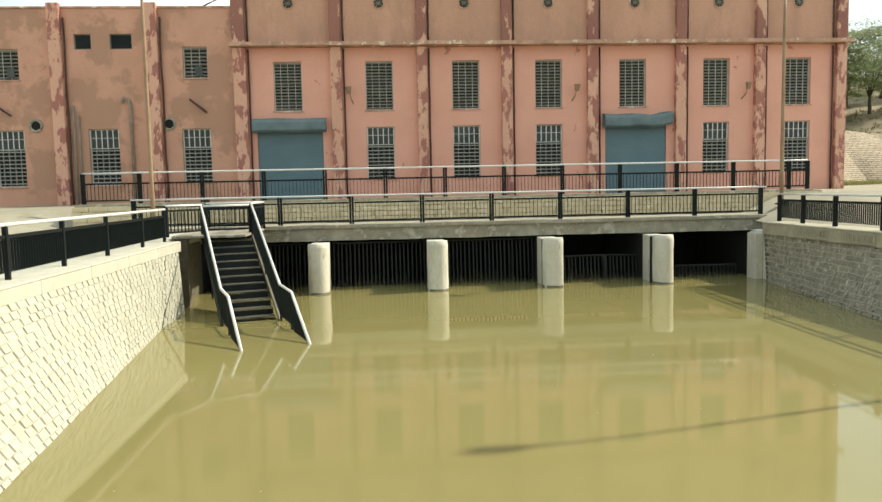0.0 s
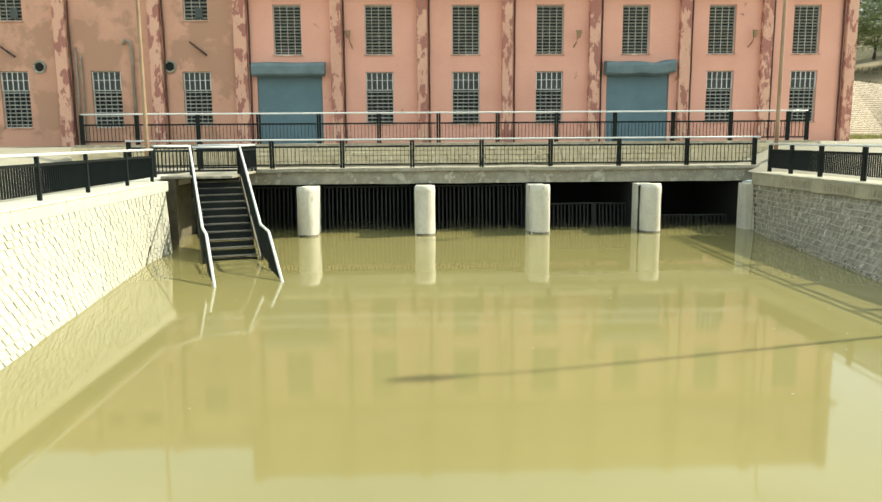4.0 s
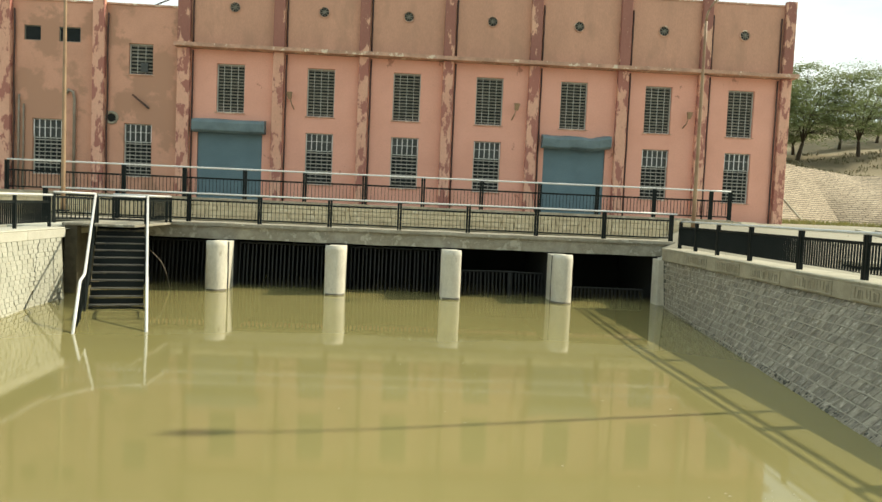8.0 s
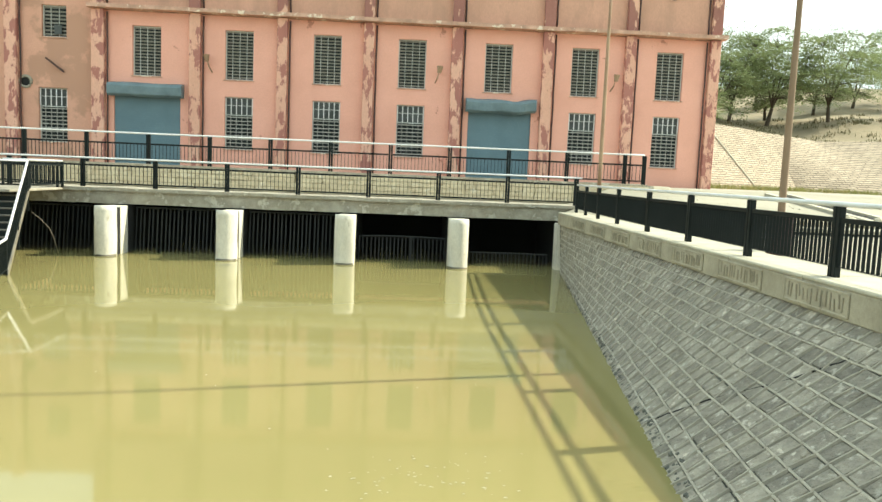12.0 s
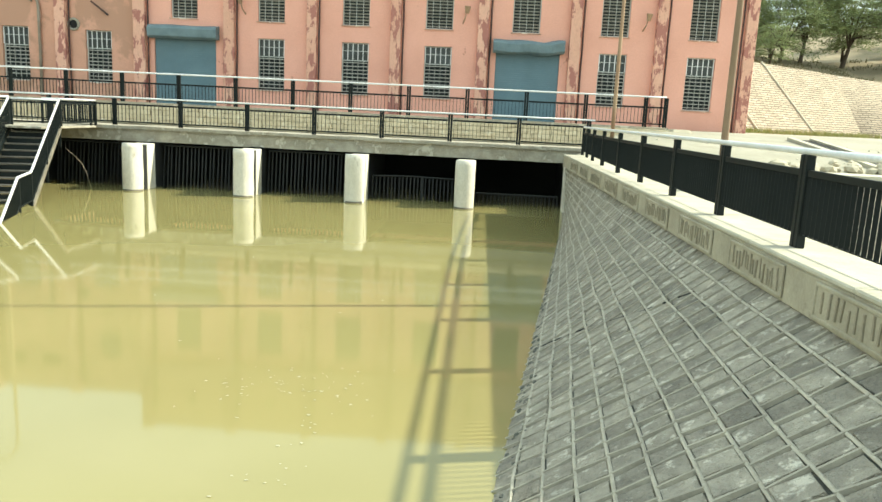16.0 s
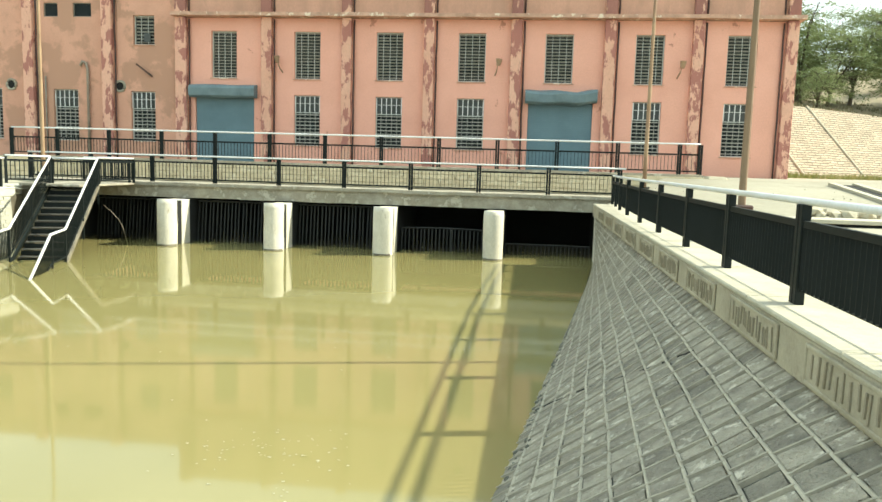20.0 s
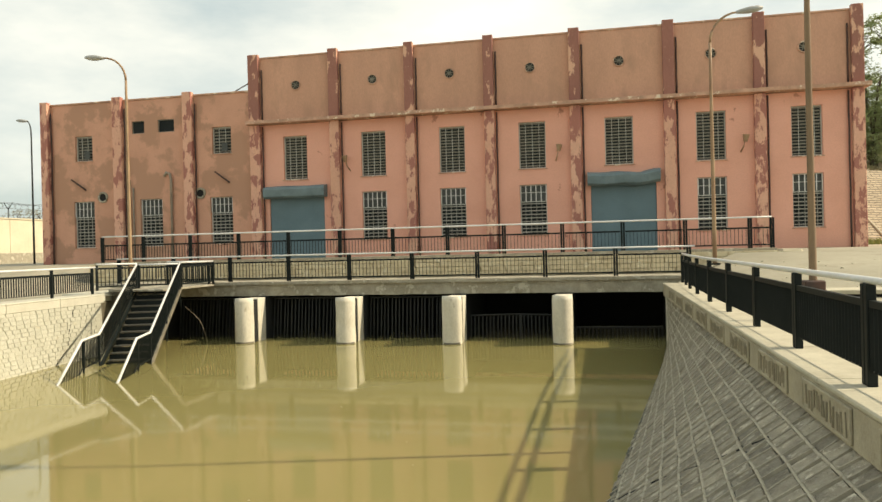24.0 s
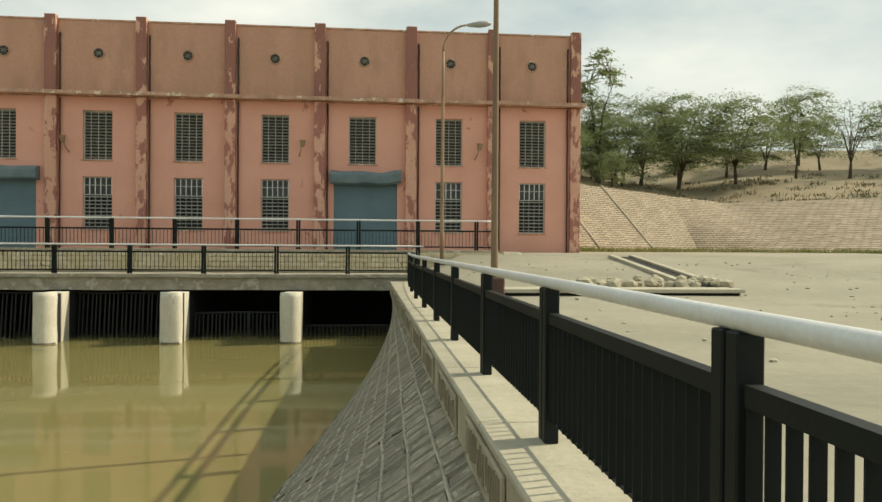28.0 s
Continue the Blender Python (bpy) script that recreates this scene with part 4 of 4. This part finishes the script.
    l.new(bp.outputs["Normal"], b.inputs["Normal"])
    return m


M_PITCH = pitching_material()
bm = bmesh.new()
xs = [15 + 0.9 * i for i in range(100)]
NV = 9
rows = []
for x in xs:
    yf, yt, zt = between(x, BANK_FOOT), between(x, BANK_TOP), between(x, BANK_Z)
    z0 = 2.19 + (YARD_Z - 2.19) * smooth(-20, -4, yf) - 0.1
    rows.append([bm.verts.new((x, yf + (yt - yf) * k / NV, z0 + (zt + 0.12 - z0) * k / NV + 0.05 * noise.noise(Vector((x * 0.6, k * 0.7, 2))))) for k in range(NV + 1)])
for a, b in zip(rows, rows[1:]):
    for k in range(NV):
        bm.faces.new((a[k], b[k], b[k + 1], a[k + 1]))
bank = solo("stone_bank", bm, M_PITCH, "sloping bank of dry pitched stone below the hill", "bank", "structure")
for x in (21.5, 26.5):
    pts = [Vector((x + 2.6 * k / 9, 0, 0)) for k in range(10)]
    pts = [Vector((p.x, between(p.x, BANK_FOOT) + (between(p.x, BANK_TOP) - between(p.x, BANK_FOOT)) * (1 - k / 9), 3.1 + (between(p.x, BANK_Z) + 0.18 - 3.1) * (1 - k / 9))) for k, p in enumerate(pts)]
    solo("bank_rib", tube(bmesh.new(), pts, 0.08, 6), M_CURB, "pale mortar rib running down the stone bank", "rib", "structure")

# ---- trees ----
def tree_meshes(seed, tall, spread, limbs, sprays, leafy, leaf_mat, leaf=0.10, low=0.22, flat=0.16):
    """A low-forking thorn tree: limbs in a vase, side branches, and flat feathery sprays of leaves in a dome."""
    rng = random.Random(seed)
    wood, crown = bmesh.new(), bmesh.new()
    fork = tall * rng.uniform(0.13, 0.2)
    lean = Vector((rng.uniform(-0.7, 0.7), rng.uniform(-0.4, 0.4), 0))
    f = lean * 0.5 + Vector((0, 0, fork))
    tube(wood, [Vector((0, 0, -0.5)), Vector((0, 0, 0)), lean * 0.25 + Vector((0, 0, fork * 0.55)), f], 0.22, 7, 0.14)
    knots = []
    for k in range(limbs):
        a = 2 * math.pi * k / limbs + rng.uniform(-0.5, 0.5)
        reach, top = spread * rng.uniform(0.25, 0.8), tall * rng.uniform(0.6, 0.93)
        e = lean + Vector((math.cos(a) * reach, math.sin(a) * reach, top))
        pts = []
        for q in range(7):
            t = q / 6
            bend = Vector((math.cos(a), math.sin(a), 0)) * reach * 0.18 * math.sin(math.pi * t)
            pts.append(f.lerp(e, t) - bend * 0.6 + Vector((rng.uniform(-1, 1), rng.uniform(-1, 1), 0)) * 0.16 * t)
        tube(wood, pts, 0.075, 5, 0.012)
        knots += pts[1:]
    mid = tall * (low + 1) / 2
    for _ in range(sprays):
        a, t = rng.uniform(0, 6.2832), rng.uniform(-1, 1)
        shell = rng.uniform(0.15, 1.0) ** 0.6
        ring = math.sqrt(max(0.05, 1 - t * t * 0.85)) * shell * spread * rng.uniform(0.75, 1.08)
        c = lean + Vector((math.cos(a) * ring, math.sin(a) * ring, mid + t * tall * (1 - low) / 2 * rng.uniform(0.85, 1.0)))
        q = min(knots, key=lambda v: (v - c).length + (3 if v.z > c.z + 0.3 else 0))
        tube(wood, [q, q.lerp(c, 0.5) + Vector((0, 0, 0.12)), c], 0.03, 3, 0.008)
        out = Vector((math.cos(a), math.sin(a), -0.12 - 0.25 * rng.random())).normalized()
        side = out.cross(Vector((0, 0, 1))).normalized()
        r = spread * rng.uniform(0.13, 0.27)
        for _ in range(leafy):
            p = c + out * rng.gauss(0.1, 0.75) * r + side * rng.gauss(0, 0.62) * r + Vector((0, 0, rng.gauss(0, flat) * r))
            d = (out * rng.uniform(-0.4, 1) + side * rng.uniform(-1, 1) + Vector((0, 0, rng.uniform(-0.3, 0.2)))).normalized()
            u = d.cross(Vector((rng.uniform(-0.8, 0.8), rng.uniform(-0.8, 0.8), 1))).normalized()
            ln, wd = leaf * rng.uniform(0.8, 1.9), leaf * rng.uniform(0.28, 0.5)
            vs = [crown.verts.new(p + d * ln * m + u * wd * n) for m, n in ((-1, 0), (0, -1), (1, 0), (0, 1))]
            crown.faces.new(vs)
    return mesh_of("trunk", wood, M_BARK, True), mesh_of("crown", crown, leaf_mat)


def plant(meshes, x, y, s, turn, label, z=None):
    t = group_of("tree", (x, y, height(x, y) if z is None else z), label, "tree", "trees on the slopes")
    t.rotation_euler, t.scale = (0, 0, turn), (s, s, s * random.uniform(0.92, 1.08))
    for nm, me in zip(("trunk", "crown"), meshes):
        ob = new(nm, me)
        ob.parent = t
    return t


KINDS = [tree_meshes(11, 8.8, 4.6, 6, 130, 80, M_LEAF, 0.115), tree_meshes(23, 8.4, 4.9, 6, 130, 80, M_LEAF, 0.115), tree_meshes(37, 9.6, 2.1, 5, 70, 60, M_LEAF, 0.11, low=0.3), tree_meshes(51, 6.6, 3.9, 6, 90, 75, M_LEAF, 0.11, low=0.1)]
BARE = tree_meshes(77, 8.6, 3.2, 9, 55, 14, M_LEAF)
for k, x, y, s in ((2, 32.4, 40, 1.42), (3, 33.5, 36, 1.05), (0, 36.5, 39, 1.02), (1, 40.8, 40, 1.18), (0, 46.5, 39, 1.04), (3, 43.5, 46, 1.0), (2, 54.2, 41, 0.88), (3, 51.0, 50, 1.0), (1, 62, 49, 0.8),
                   (0, 68, 45, 1.0), (3, 37, 48, 1.1), (1, 30.0, 46, 1.2), (3, 58, 54, 1.05), (2, 74, 42, 1.0), (0, 80, 50, 1.1), (1, 49, 60, 1.1), (3, 27.5, 38, 1.0), (0, 66, 60, 1.1)):
    plant(KINDS[k], x, y, s, k * 1.9 + x, "dusty green thorn tree with a feathery domed crown")
rng = random.Random(31)
for k in range(8):
    x = 22 + 1.9 * k + rng.uniform(-1, 1)
    plant(KINDS[3] if k % 3 else KINDS[1], x, between(x, BANK_TOP) + rng.uniform(15, 34), rng.uniform(0.5, 0.8), k * 1.3, "low dusty green thorn tree in a thicket")
for k in range(4):
    x = 21.5 + 2.9 * k
    plant(KINDS[3], x, between(x, BANK_TOP) + rng.uniform(3, 12), rng.uniform(0.45, 0.7), k * 2.3, "low dusty green thorn tree in a thicket")
plant(BARE, 59.6, 40, 1.0, 0.6, "sparse half-bare thorn tree")
LEFT = tree_meshes(91, 8.5, 3.2, 8, 130, 110, M_LEAF2, 0.15, low=0.15, flat=0.4)
plant(LEFT, -51.2, 18, 1.56, 0.4, "bright green leafy tree beyond the boundary wall", 3.0)
plant(tree_meshes(95, 7.4, 1.0, 4, 34, 60, M_LEAF2, 0.10, low=0.72, flat=0.5), -43.0, 18, 1.0, 2.1, "small round-headed green tree beyond the boundary wall", 3.0)
BRUSH = tree_meshes(97, 5.4, 3.2, 8, 80, 26, M_SCRUB, 0.09, low=0.3)
for x, y, k in ((-40.5, 22, 0.97), (-43.5, 15, 0.92), (-39.8, 28, 1.05), (-46.0, 11, 0.9)):
    plant(BRUSH, x, y, k, x, "tangle of dry brown brush behind the boundary wall", 3.0)

# ---- scrub and grass ----
def tufts(name, spots, blade, mat, label, category):
    rng = random.Random(5)
    bm = bmesh.new()
    for x, y, z, n, r, h in spots:
        for _ in range(n):
            px, py = x + rng.gauss(0, r), y + rng.gauss(0, r * 0.6)
            a, hh = rng.uniform(0, 6.3), h * rng.uniform(0.5, 1.3)
            w = Vector((math.cos(a), math.sin(a), 0)) * blade
            tip = Vector((rng.uniform(-0.5, 0.5) * hh, rng.uniform(-0.5, 0.5) * hh, hh))
            p = Vector((px, py, (height(px, py) if z is None else z) - 0.03))
            bm.faces.new([bm.verts.new(v) for v in (p - w, p + w, p + tip)])
    return solo(name, bm, mat, label, category, "stuff")


rng = random.Random(9)
spots = []
for k in range(260):
    x = rng.uniform(20, 62)
    spots.append((x, between(x, BANK_FOOT) - rng.uniform(0.2, 1.6), None, 26, 0.45, 0.34))
tufts("grass", spots, 0.03, M_GRASS, "strip of dry yellow-green grass at the foot of the bank", "grass")
spots = []
for k in range(210):
    x = rng.uniform(19, 75)
    spots.append((x, between(x, BANK_TOP) + abs(rng.gauss(0, 9)) - 0.4, None, 26, 0.55, 0.34))
tufts("scrub", spots, 0.06, M_SCRUB, "low dusty thorn scrub along the top of the bank", "scrub")

# ---- boundary wall on the shaded side of the yard ----
BW_X = -36.8
bwall = group_of("wall_boundary", (BW_X, 2, 2.9), "sunlit cream boundary wall of plastered panels", "wall", "", "structure")
for k in range(11):
    y0 = 30 - 5.0 * k
    part("panel", boxed(BW_X - 0.15, BW_X + 0.1, y0 - 4.97, y0, 2.5, 6.58, bevel=0.015), M_BWALL, bwall)
    part("wall_cap", boxed(BW_X - 0.22, BW_X + 0.17, y0 - 4.97, y0, 6.584, 6.68), M_BWALL, bwall)
part("plinth", boxed(BW_X + 0.1, BW_X + 0.5, -25, 30, 2.4, 3.95, bevel=0.02), M_CONC, bwall, "grey concrete plinth")
for k in range(11):
    y = 30 - 5.0 * k
    post = group_of("wire_post", (BW_X, y, 6.68), "dark forked steel post for barbed wire", "wire post", "wire posts")
    part("stem", tube(bmesh.new(), [(BW_X, y, 6.68), (BW_X, y, 7.35)], 0.035, 6), M_STEEL, post)
    for side in (-0.4, 0.4):
        part("fork", tube(bmesh.new(), [(BW_X, y, 7.35), (BW_X + side, y, 7.85)], 0.03, 6), M_STEEL, post)
bm = bmesh.new()
for x, z in ((BW_X - 0.35, 7.8), (BW_X + 0.35, 7.8), (BW_X, 7.4)):
    tube(bm, [(x + 0.05 * math.sin(k * 1.3), 30 - k, z + 0.04 * math.cos(k * 2.1)) for k in range(51)], 0.012, 4)
tube(bm, [(BW_X + 0.2 * math.cos(k * 0.7), 30 - k * 0.07, 7.6 + 0.2 * math.sin(k * 0.7)) for k in range(720)], 0.010, 3)
solo("barbed_wire", bm, M_STEEL, "coiled and stretched barbed wire above the boundary wall", "barbed wire", "stuff")

# ---- yard details by the bank railing ----
step = group_of("drain_slab", (14.8, -17.2, 2.2), "low concrete slab edge over a drain painted dark for shade", "slab")
part("slab", boxed(11.9, 17.8, -17.2, -16.3, 2.34, 2.43, bevel=0.01), M_CURB, step)
part("drain_face", boxed(12.0, 17.7, -17.1, -16.4, 2.2, 2.339), M_DARK, step)
drain = group_of("drain_channel", (18.6, -11.8, 2.5), "narrow open concrete drain with raised edges", "drain")
for off in (-0.38, 0.38):
    part("edge", beam(bmesh.new(), (18.2 + off, -7.6, height(18.2, -7.6) + 0.04), (17.6 + off, -15.4, height(17.6, -15.4) + 0.05), 0.20, 0.12), M_CURB, drain)
part("channel_bed", beam(bmesh.new(), (18.2, -7.6, height(18.2, -7.6) + 0.015), (17.6, -15.4, height(17.6, -15.4) + 0.03), 0.52, 0.03), M_DARK, drain)
rock_me = []
for v in range(4):
    bm = bmesh.new()
    bmesh.ops.create_icosphere(bm, subdivisions=1, radius=0.16)
    for q in bm.verts:
        q.co *= 1 + 0.5 * noise.noise(q.co * 6 + Vector((v * 3, 0, 0)))
        q.co.z *= 0.7
    rock_me.append(mesh_of("rock", bm, M_BENCH))
rng = random.Random(4)
for k in range(60):
    x, y = rng.uniform(14.4, 18.2), -15.2 + rng.gauss(0, 0.35)
    ob = new("rock", rock_me[k % 4])
    ob.matrix_basis = Matrix.Translation((x, y, height(x, y) + rng.uniform(0.04, 0.14))) @ Matrix.Rotation(rng.uniform(0, 6), 4, "Z") @ Matrix.Scale(rng.uniform(0.5, 1.25), 4)
    tagged(ob, "rough tan rubble stone on dusty ground", "rock", "rubble by the drain")

rng = random.Random(77)
bm = bmesh.new()
for k in range(260):
    x, y = rng.uniform(11.2, 24), rng.uniform(-30, -9)
    r = rng.uniform(0.012, 0.045)
    for v in bmesh.ops.create_icosphere(bm, subdivisions=1, radius=r)["verts"]:
        v.co = Vector((x, y, height(x, y) + r * 0.3)) + Vector((v.co.x * 1.3, v.co.y, v.co.z * 0.7)) * (1 + 0.4 * noise.noise(v.co * 40 + Vector((k, 0, 0))))
solo("gravel", bm, M_CURB, "scattered small stones on the dusty yard", "gravel", "stuff")

# ---- flecks of foam and straw on the water ----
rng = random.Random(12)
bm = bmesh.new()
for cx, cy, sx, sy, n in ((5.2, -26.6, 0.5, 0.3, 70), (5.6, -28.0, 0.15, 0.8, 26), (3, -24, 5.0, 3.0, 22), (-1, -18, 5, 4, 14)):
    for _ in range(n):
        x, y = cx + rng.gauss(0, sx), cy + rng.gauss(0, sy)
        if not -6.2 < x < 7.4 or y > -11:
            continue
        r = rng.uniform(0.006, 0.018)
        a = rng.uniform(0, 3.14)
        m = rng.randint(5, 7)
        vs = [bm.verts.new((x + r * rng.uniform(0.6, 1.7) * math.cos(a + 6.283 * k / m), y + r * rng.uniform(0.5, 1.0) * math.sin(a + 6.283 * k / m), WATER_Z + 0.006)) for k in range(m)]
        bm.faces.new(vs)
solo("foam", bm, M_FOAM, "pale flecks of foam and straw floating on the water", "foam", "stuff")

# ---- relief panels on the east coping ----
for k in range(13):
    y1 = -12.2 - 2.03 * k
    y0 = y1 - 1.35
    pan = part("relief_panel", boxed(9.816, 9.83, y0, y1, 1.91, 2.17), M_FACE, coping_east, "panel of moulded plaster ribs")
    for a, b, c, d in ((y0, y1, 2.155, 2.185), (y0, y1, 1.895, 1.925), (y0 - 0.03, y0, 1.895, 2.185), (y1, y1 + 0.03, 1.895, 2.185)):
        part("border", boxed(9.805, 9.829, a, b, c, d, bevel=0.006), M_FACE, pan)
    rr = random.Random(60 + k)
    yy = y0 + 0.08
    while yy < y1 - 0.08:
        wd, ht, tilt = rr.uniform(0.010, 0.024), rr.uniform(0.14, 0.22), rr.uniform(-0.012, 0.012)
        zc = 2.04 + rr.uniform(-0.04, 0.04)
        part("rib", beam(bmesh.new(), (9.810, yy - tilt, max(1.935, zc - ht / 2)), (9.810, yy + tilt, min(2.145, zc + ht / 2)), wd * 0.8, 0.02), M_RIB_SHADE, pan, "moulded rib coloured dark for its shade")
        yy += wd + rr.uniform(0.035, 0.11)

# ---- stones of both banks ----
def block_mesh(name, mat, seed):
    bm = boxed(-0.5, 0.5, -0.5, 0.5, -0.05, 0.0)
    top = [e for e in bm.edges if all(v.co.z > -0.01 for v in e.verts)]
    bmesh.ops.bevel(bm, geom=top, offset=0.055, segments=1, affect="EDGES")
    for v in bm.verts:
        if v.co.z > -0.04:
            v.co.x += 0.035 * noise.noise(v.co * 3 + Vector((seed, 0, 0)))
            v.co.y += 0.05 * noise.noise(v.co * 3 + Vector((0, seed, 0)))
            v.co.z += 0.02 * noise.noise(v.co * 2 + Vector((0, 0, seed)))
    return mesh_of(name, bm, mat)


def face_frame(fn, y, z, flip):
    p = Vector((fn(y, z), y, z))
    ty = (Vector((fn(y - 0.05, z), y - 0.05, z)) - Vector((fn(y + 0.05, z), y + 0.05, z))).normalized()
    tz = (Vector((fn(y, z + 0.02), y, z + 0.02)) - Vector((fn(y, z - 0.02), y, z - 0.02)))
    stretch = tz.length / 0.04
    tz.normalize()
    nrm = ty.cross(tz).normalized() * flip
    tz = nrm.cross(ty) if flip > 0 else nrm.cross(ty)
    m = Matrix((ty, tz, nrm)).transposed().to_4x4()
    m.translation = p
    return m, stretch


def clad(wall, fn, flip, y0, y1, ztop, rowh, rows, length, me, near, mat, proud, gap, rest_label):
    """Courses of blocks over a twisted bank: single blocks where the eye comes near, the rest joined."""
    rng = random.Random(21)
    verts, faces, jv, jf = [], [], [], []
    for r in range(rows):
        z = ztop - rowh * (r + 0.5)
        y = y0 - (rng.uniform(0, length) if flip > 0 else (0.5 * length if r % 2 else 0) + rng.uniform(0, 0.1))
        while y > y1:
            ln = length * rng.uniform(0.82, 1.2)
            c = y - ln / 2
            m, st = face_frame(fn, c, z, flip)
            m = m @ Matrix.Translation((0, 0, proud + rng.uniform(-0.008, 0.010))) @ Matrix.Rotation(radians(rng.uniform(-2.5, 2.5) if flip > 0 else rng.uniform(-1.2, 1.2)), 4, "X") @ Matrix.Rotation(radians(rng.uniform(-3, 3) if flip > 0 else 0), 4, "Y") @ Matrix.Diagonal((ln - gap, rowh * st - (0.016 if flip > 0 else 0.007), 1, 1))
            src = me[rng.randrange(len(me))]
            if near[0] > c > near[1]:
                shared("stone", src, wall, m)
            else:
                b = len(verts)
                verts += [m @ v.co for v in src.vertices]
                faces += [[b + i for i in p.vertices] for p in src.polygons]
            y -= ln
            if flip > 0:
                m, st = face_frame(fn, y, z, flip)
                b = len(jv)
                a, c2 = rowh * st / 2, 0.5 * rng.uniform(-0.05, 0.05)
                jv += [m @ Vector(v) for v in ((-0.013 + c2, -a, -0.01), (0.013 + c2, -a, -0.01), (0.013 - c2, a, -0.01), (-0.013 - c2, a, -0.01), (-0.009 + c2, -a, 0.036), (0.009 + c2, -a, 0.036), (0.009 - c2, a, 0.036), (-0.009 - c2, a, 0.036))]
                jf += [[b + i for i in f] for f in ((4, 5, 6, 7), (0, 1, 5, 4), (1, 2, 6, 5), (2, 3, 7, 6), (3, 0, 4, 7))]
    if jv:
        joints = bpy.data.meshes.new("mortar_joints")
        joints.from_pydata(jv, [], jf)
        joints.materials.append(M_CROSS)
        jo = new("mortar_joints", joints)
        jo.parent = wall
        tagged(jo, "raised pale mortar joints", "", "", "stuff")
    data = bpy.data.meshes.new("stones")
    data.from_pydata(verts, [], faces)
    data.materials.append(mat)
    ob = new("far_stones", data)
    ob.parent = wall
    return tagged(ob, rest_label, "", "", "stuff")


M_STONE_FAR = material("grey_pitching_stone_far", (0.45, 0.40, 0.305), (0.27, 0.24, 0.185), 0.85, 4.5, 11, 1.6, spot=(0.60, 0.545, 0.435), spot_at=(0.56, 0.64), spot_scale=7.0, obj_random=0.24, island=True)
M_CREAM_FAR = material("cream_stone_blocks_far", (0.545, 0.53, 0.435), (0.475, 0.46, 0.37), 0.9, 1.5, 20, 0.7, spot=(0.50, 0.45, 0.33), spot_at=(0.60, 0.70), spot_scale=2.6, obj_random=0.05, island=True)
for _m in (M_STONE, M_STONE_FAR):
    for _n in _m.node_tree.nodes:
        if _n.bl_idname == "ShaderNodeBump":
            _n.inputs["Distance"].default_value = 0.05
grey = [block_mesh("stone", M_STONE, k) for k in range(5)]
cream = [block_mesh("stone", M_CREAM, k + 9) for k in range(5)]
clad(wall_east, right_wall, 1, -9.95, -46, 1.865, 0.150, 12, 0.25, grey, (-24.3, -30.3), M_STONE_FAR, 0.022, 0.05, "grey pitching stones")
clad(wall_west, left_wall, -1, -12.65, -44, 1.985, 0.118, 16, 0.27, cream, (-17.0, -21.5), M_CREAM_FAR, 0.018, 0.024, "cream wall blocks")
for r in range(12):
    z = 1.865 - 0.150 * r
    bm = bmesh.new()
    pts = []
    for k in range(145):
        y = -9.95 - 0.25 * k
        m, _ = face_frame(right_wall, y, z, 1)
        pts.append(m @ Vector((0, 0.035 * noise.noise(Vector((y * 0.9, r, 0))), 0.020 + 0.012 * noise.noise(Vector((y * 2.3, r, 4))))))
    part("mortar_rib", tube(bm, pts, 0.016, 5), M_MORTAR, wall_east, "raised pale mortar line")

# ---- settled cracks and rubble at the water's edge ----
def crack(wall, fn, pts):
    bm = bmesh.new()
    line = []
    for k in range(41):
        t = k / 40 * (len(pts) - 1)
        i = min(int(t), len(pts) - 2)
        (ya, za), (yb, zb) = pts[i], pts[i + 1]
        y, z = ya + (yb - ya) * (t - i) + 0.03 * noise.noise(Vector((t * 7, 1, 0))), za + (zb - za) * (t - i)
        m, _ = face_frame(fn, y, z, 1 if fn is right_wall else -1)
        line.append(m @ Vector((0, 0, 0.019)))
    part("crack", tube(bm, line, 0.009, 5), M_DARK, wall, "dark settled joint")


crack(wall_east, right_wall, [(-24.7, 0.3), (-25.3, 0.8), (-25.95, 1.2), (-26.4, 1.62)])
crack(wall_west, left_wall, [(-13.9, 1.95), (-14.2, 1.2), (-14.3, 0.7), (-14.9, 0.3)])
rng = random.Random(41)
bm = bmesh.new()
for k in range(420):
    y = -12 - 22 * rng.random() ** 0.8
    z = WATER_Z + abs(rng.gauss(0, 0.05)) + (0.10 * rng.random() if y < -27 else 0)
    c = Vector((right_wall(y, z) - 0.01, y, z))
    r = rng.uniform(0.015, 0.045)
    q = bmesh.ops.create_icosphere(bm, subdivisions=1, radius=r)["verts"]
    for v in q:
        v.co = c + v.co * (1 + 0.45 * noise.noise(v.co * 30 + c)) * (0.8 if rng.random() < 0.5 else 1)
solo("edge_rubble", bm, M_JOINT, "dark wet broken mortar and pebbles along the waterline", "rubble", "stuff")
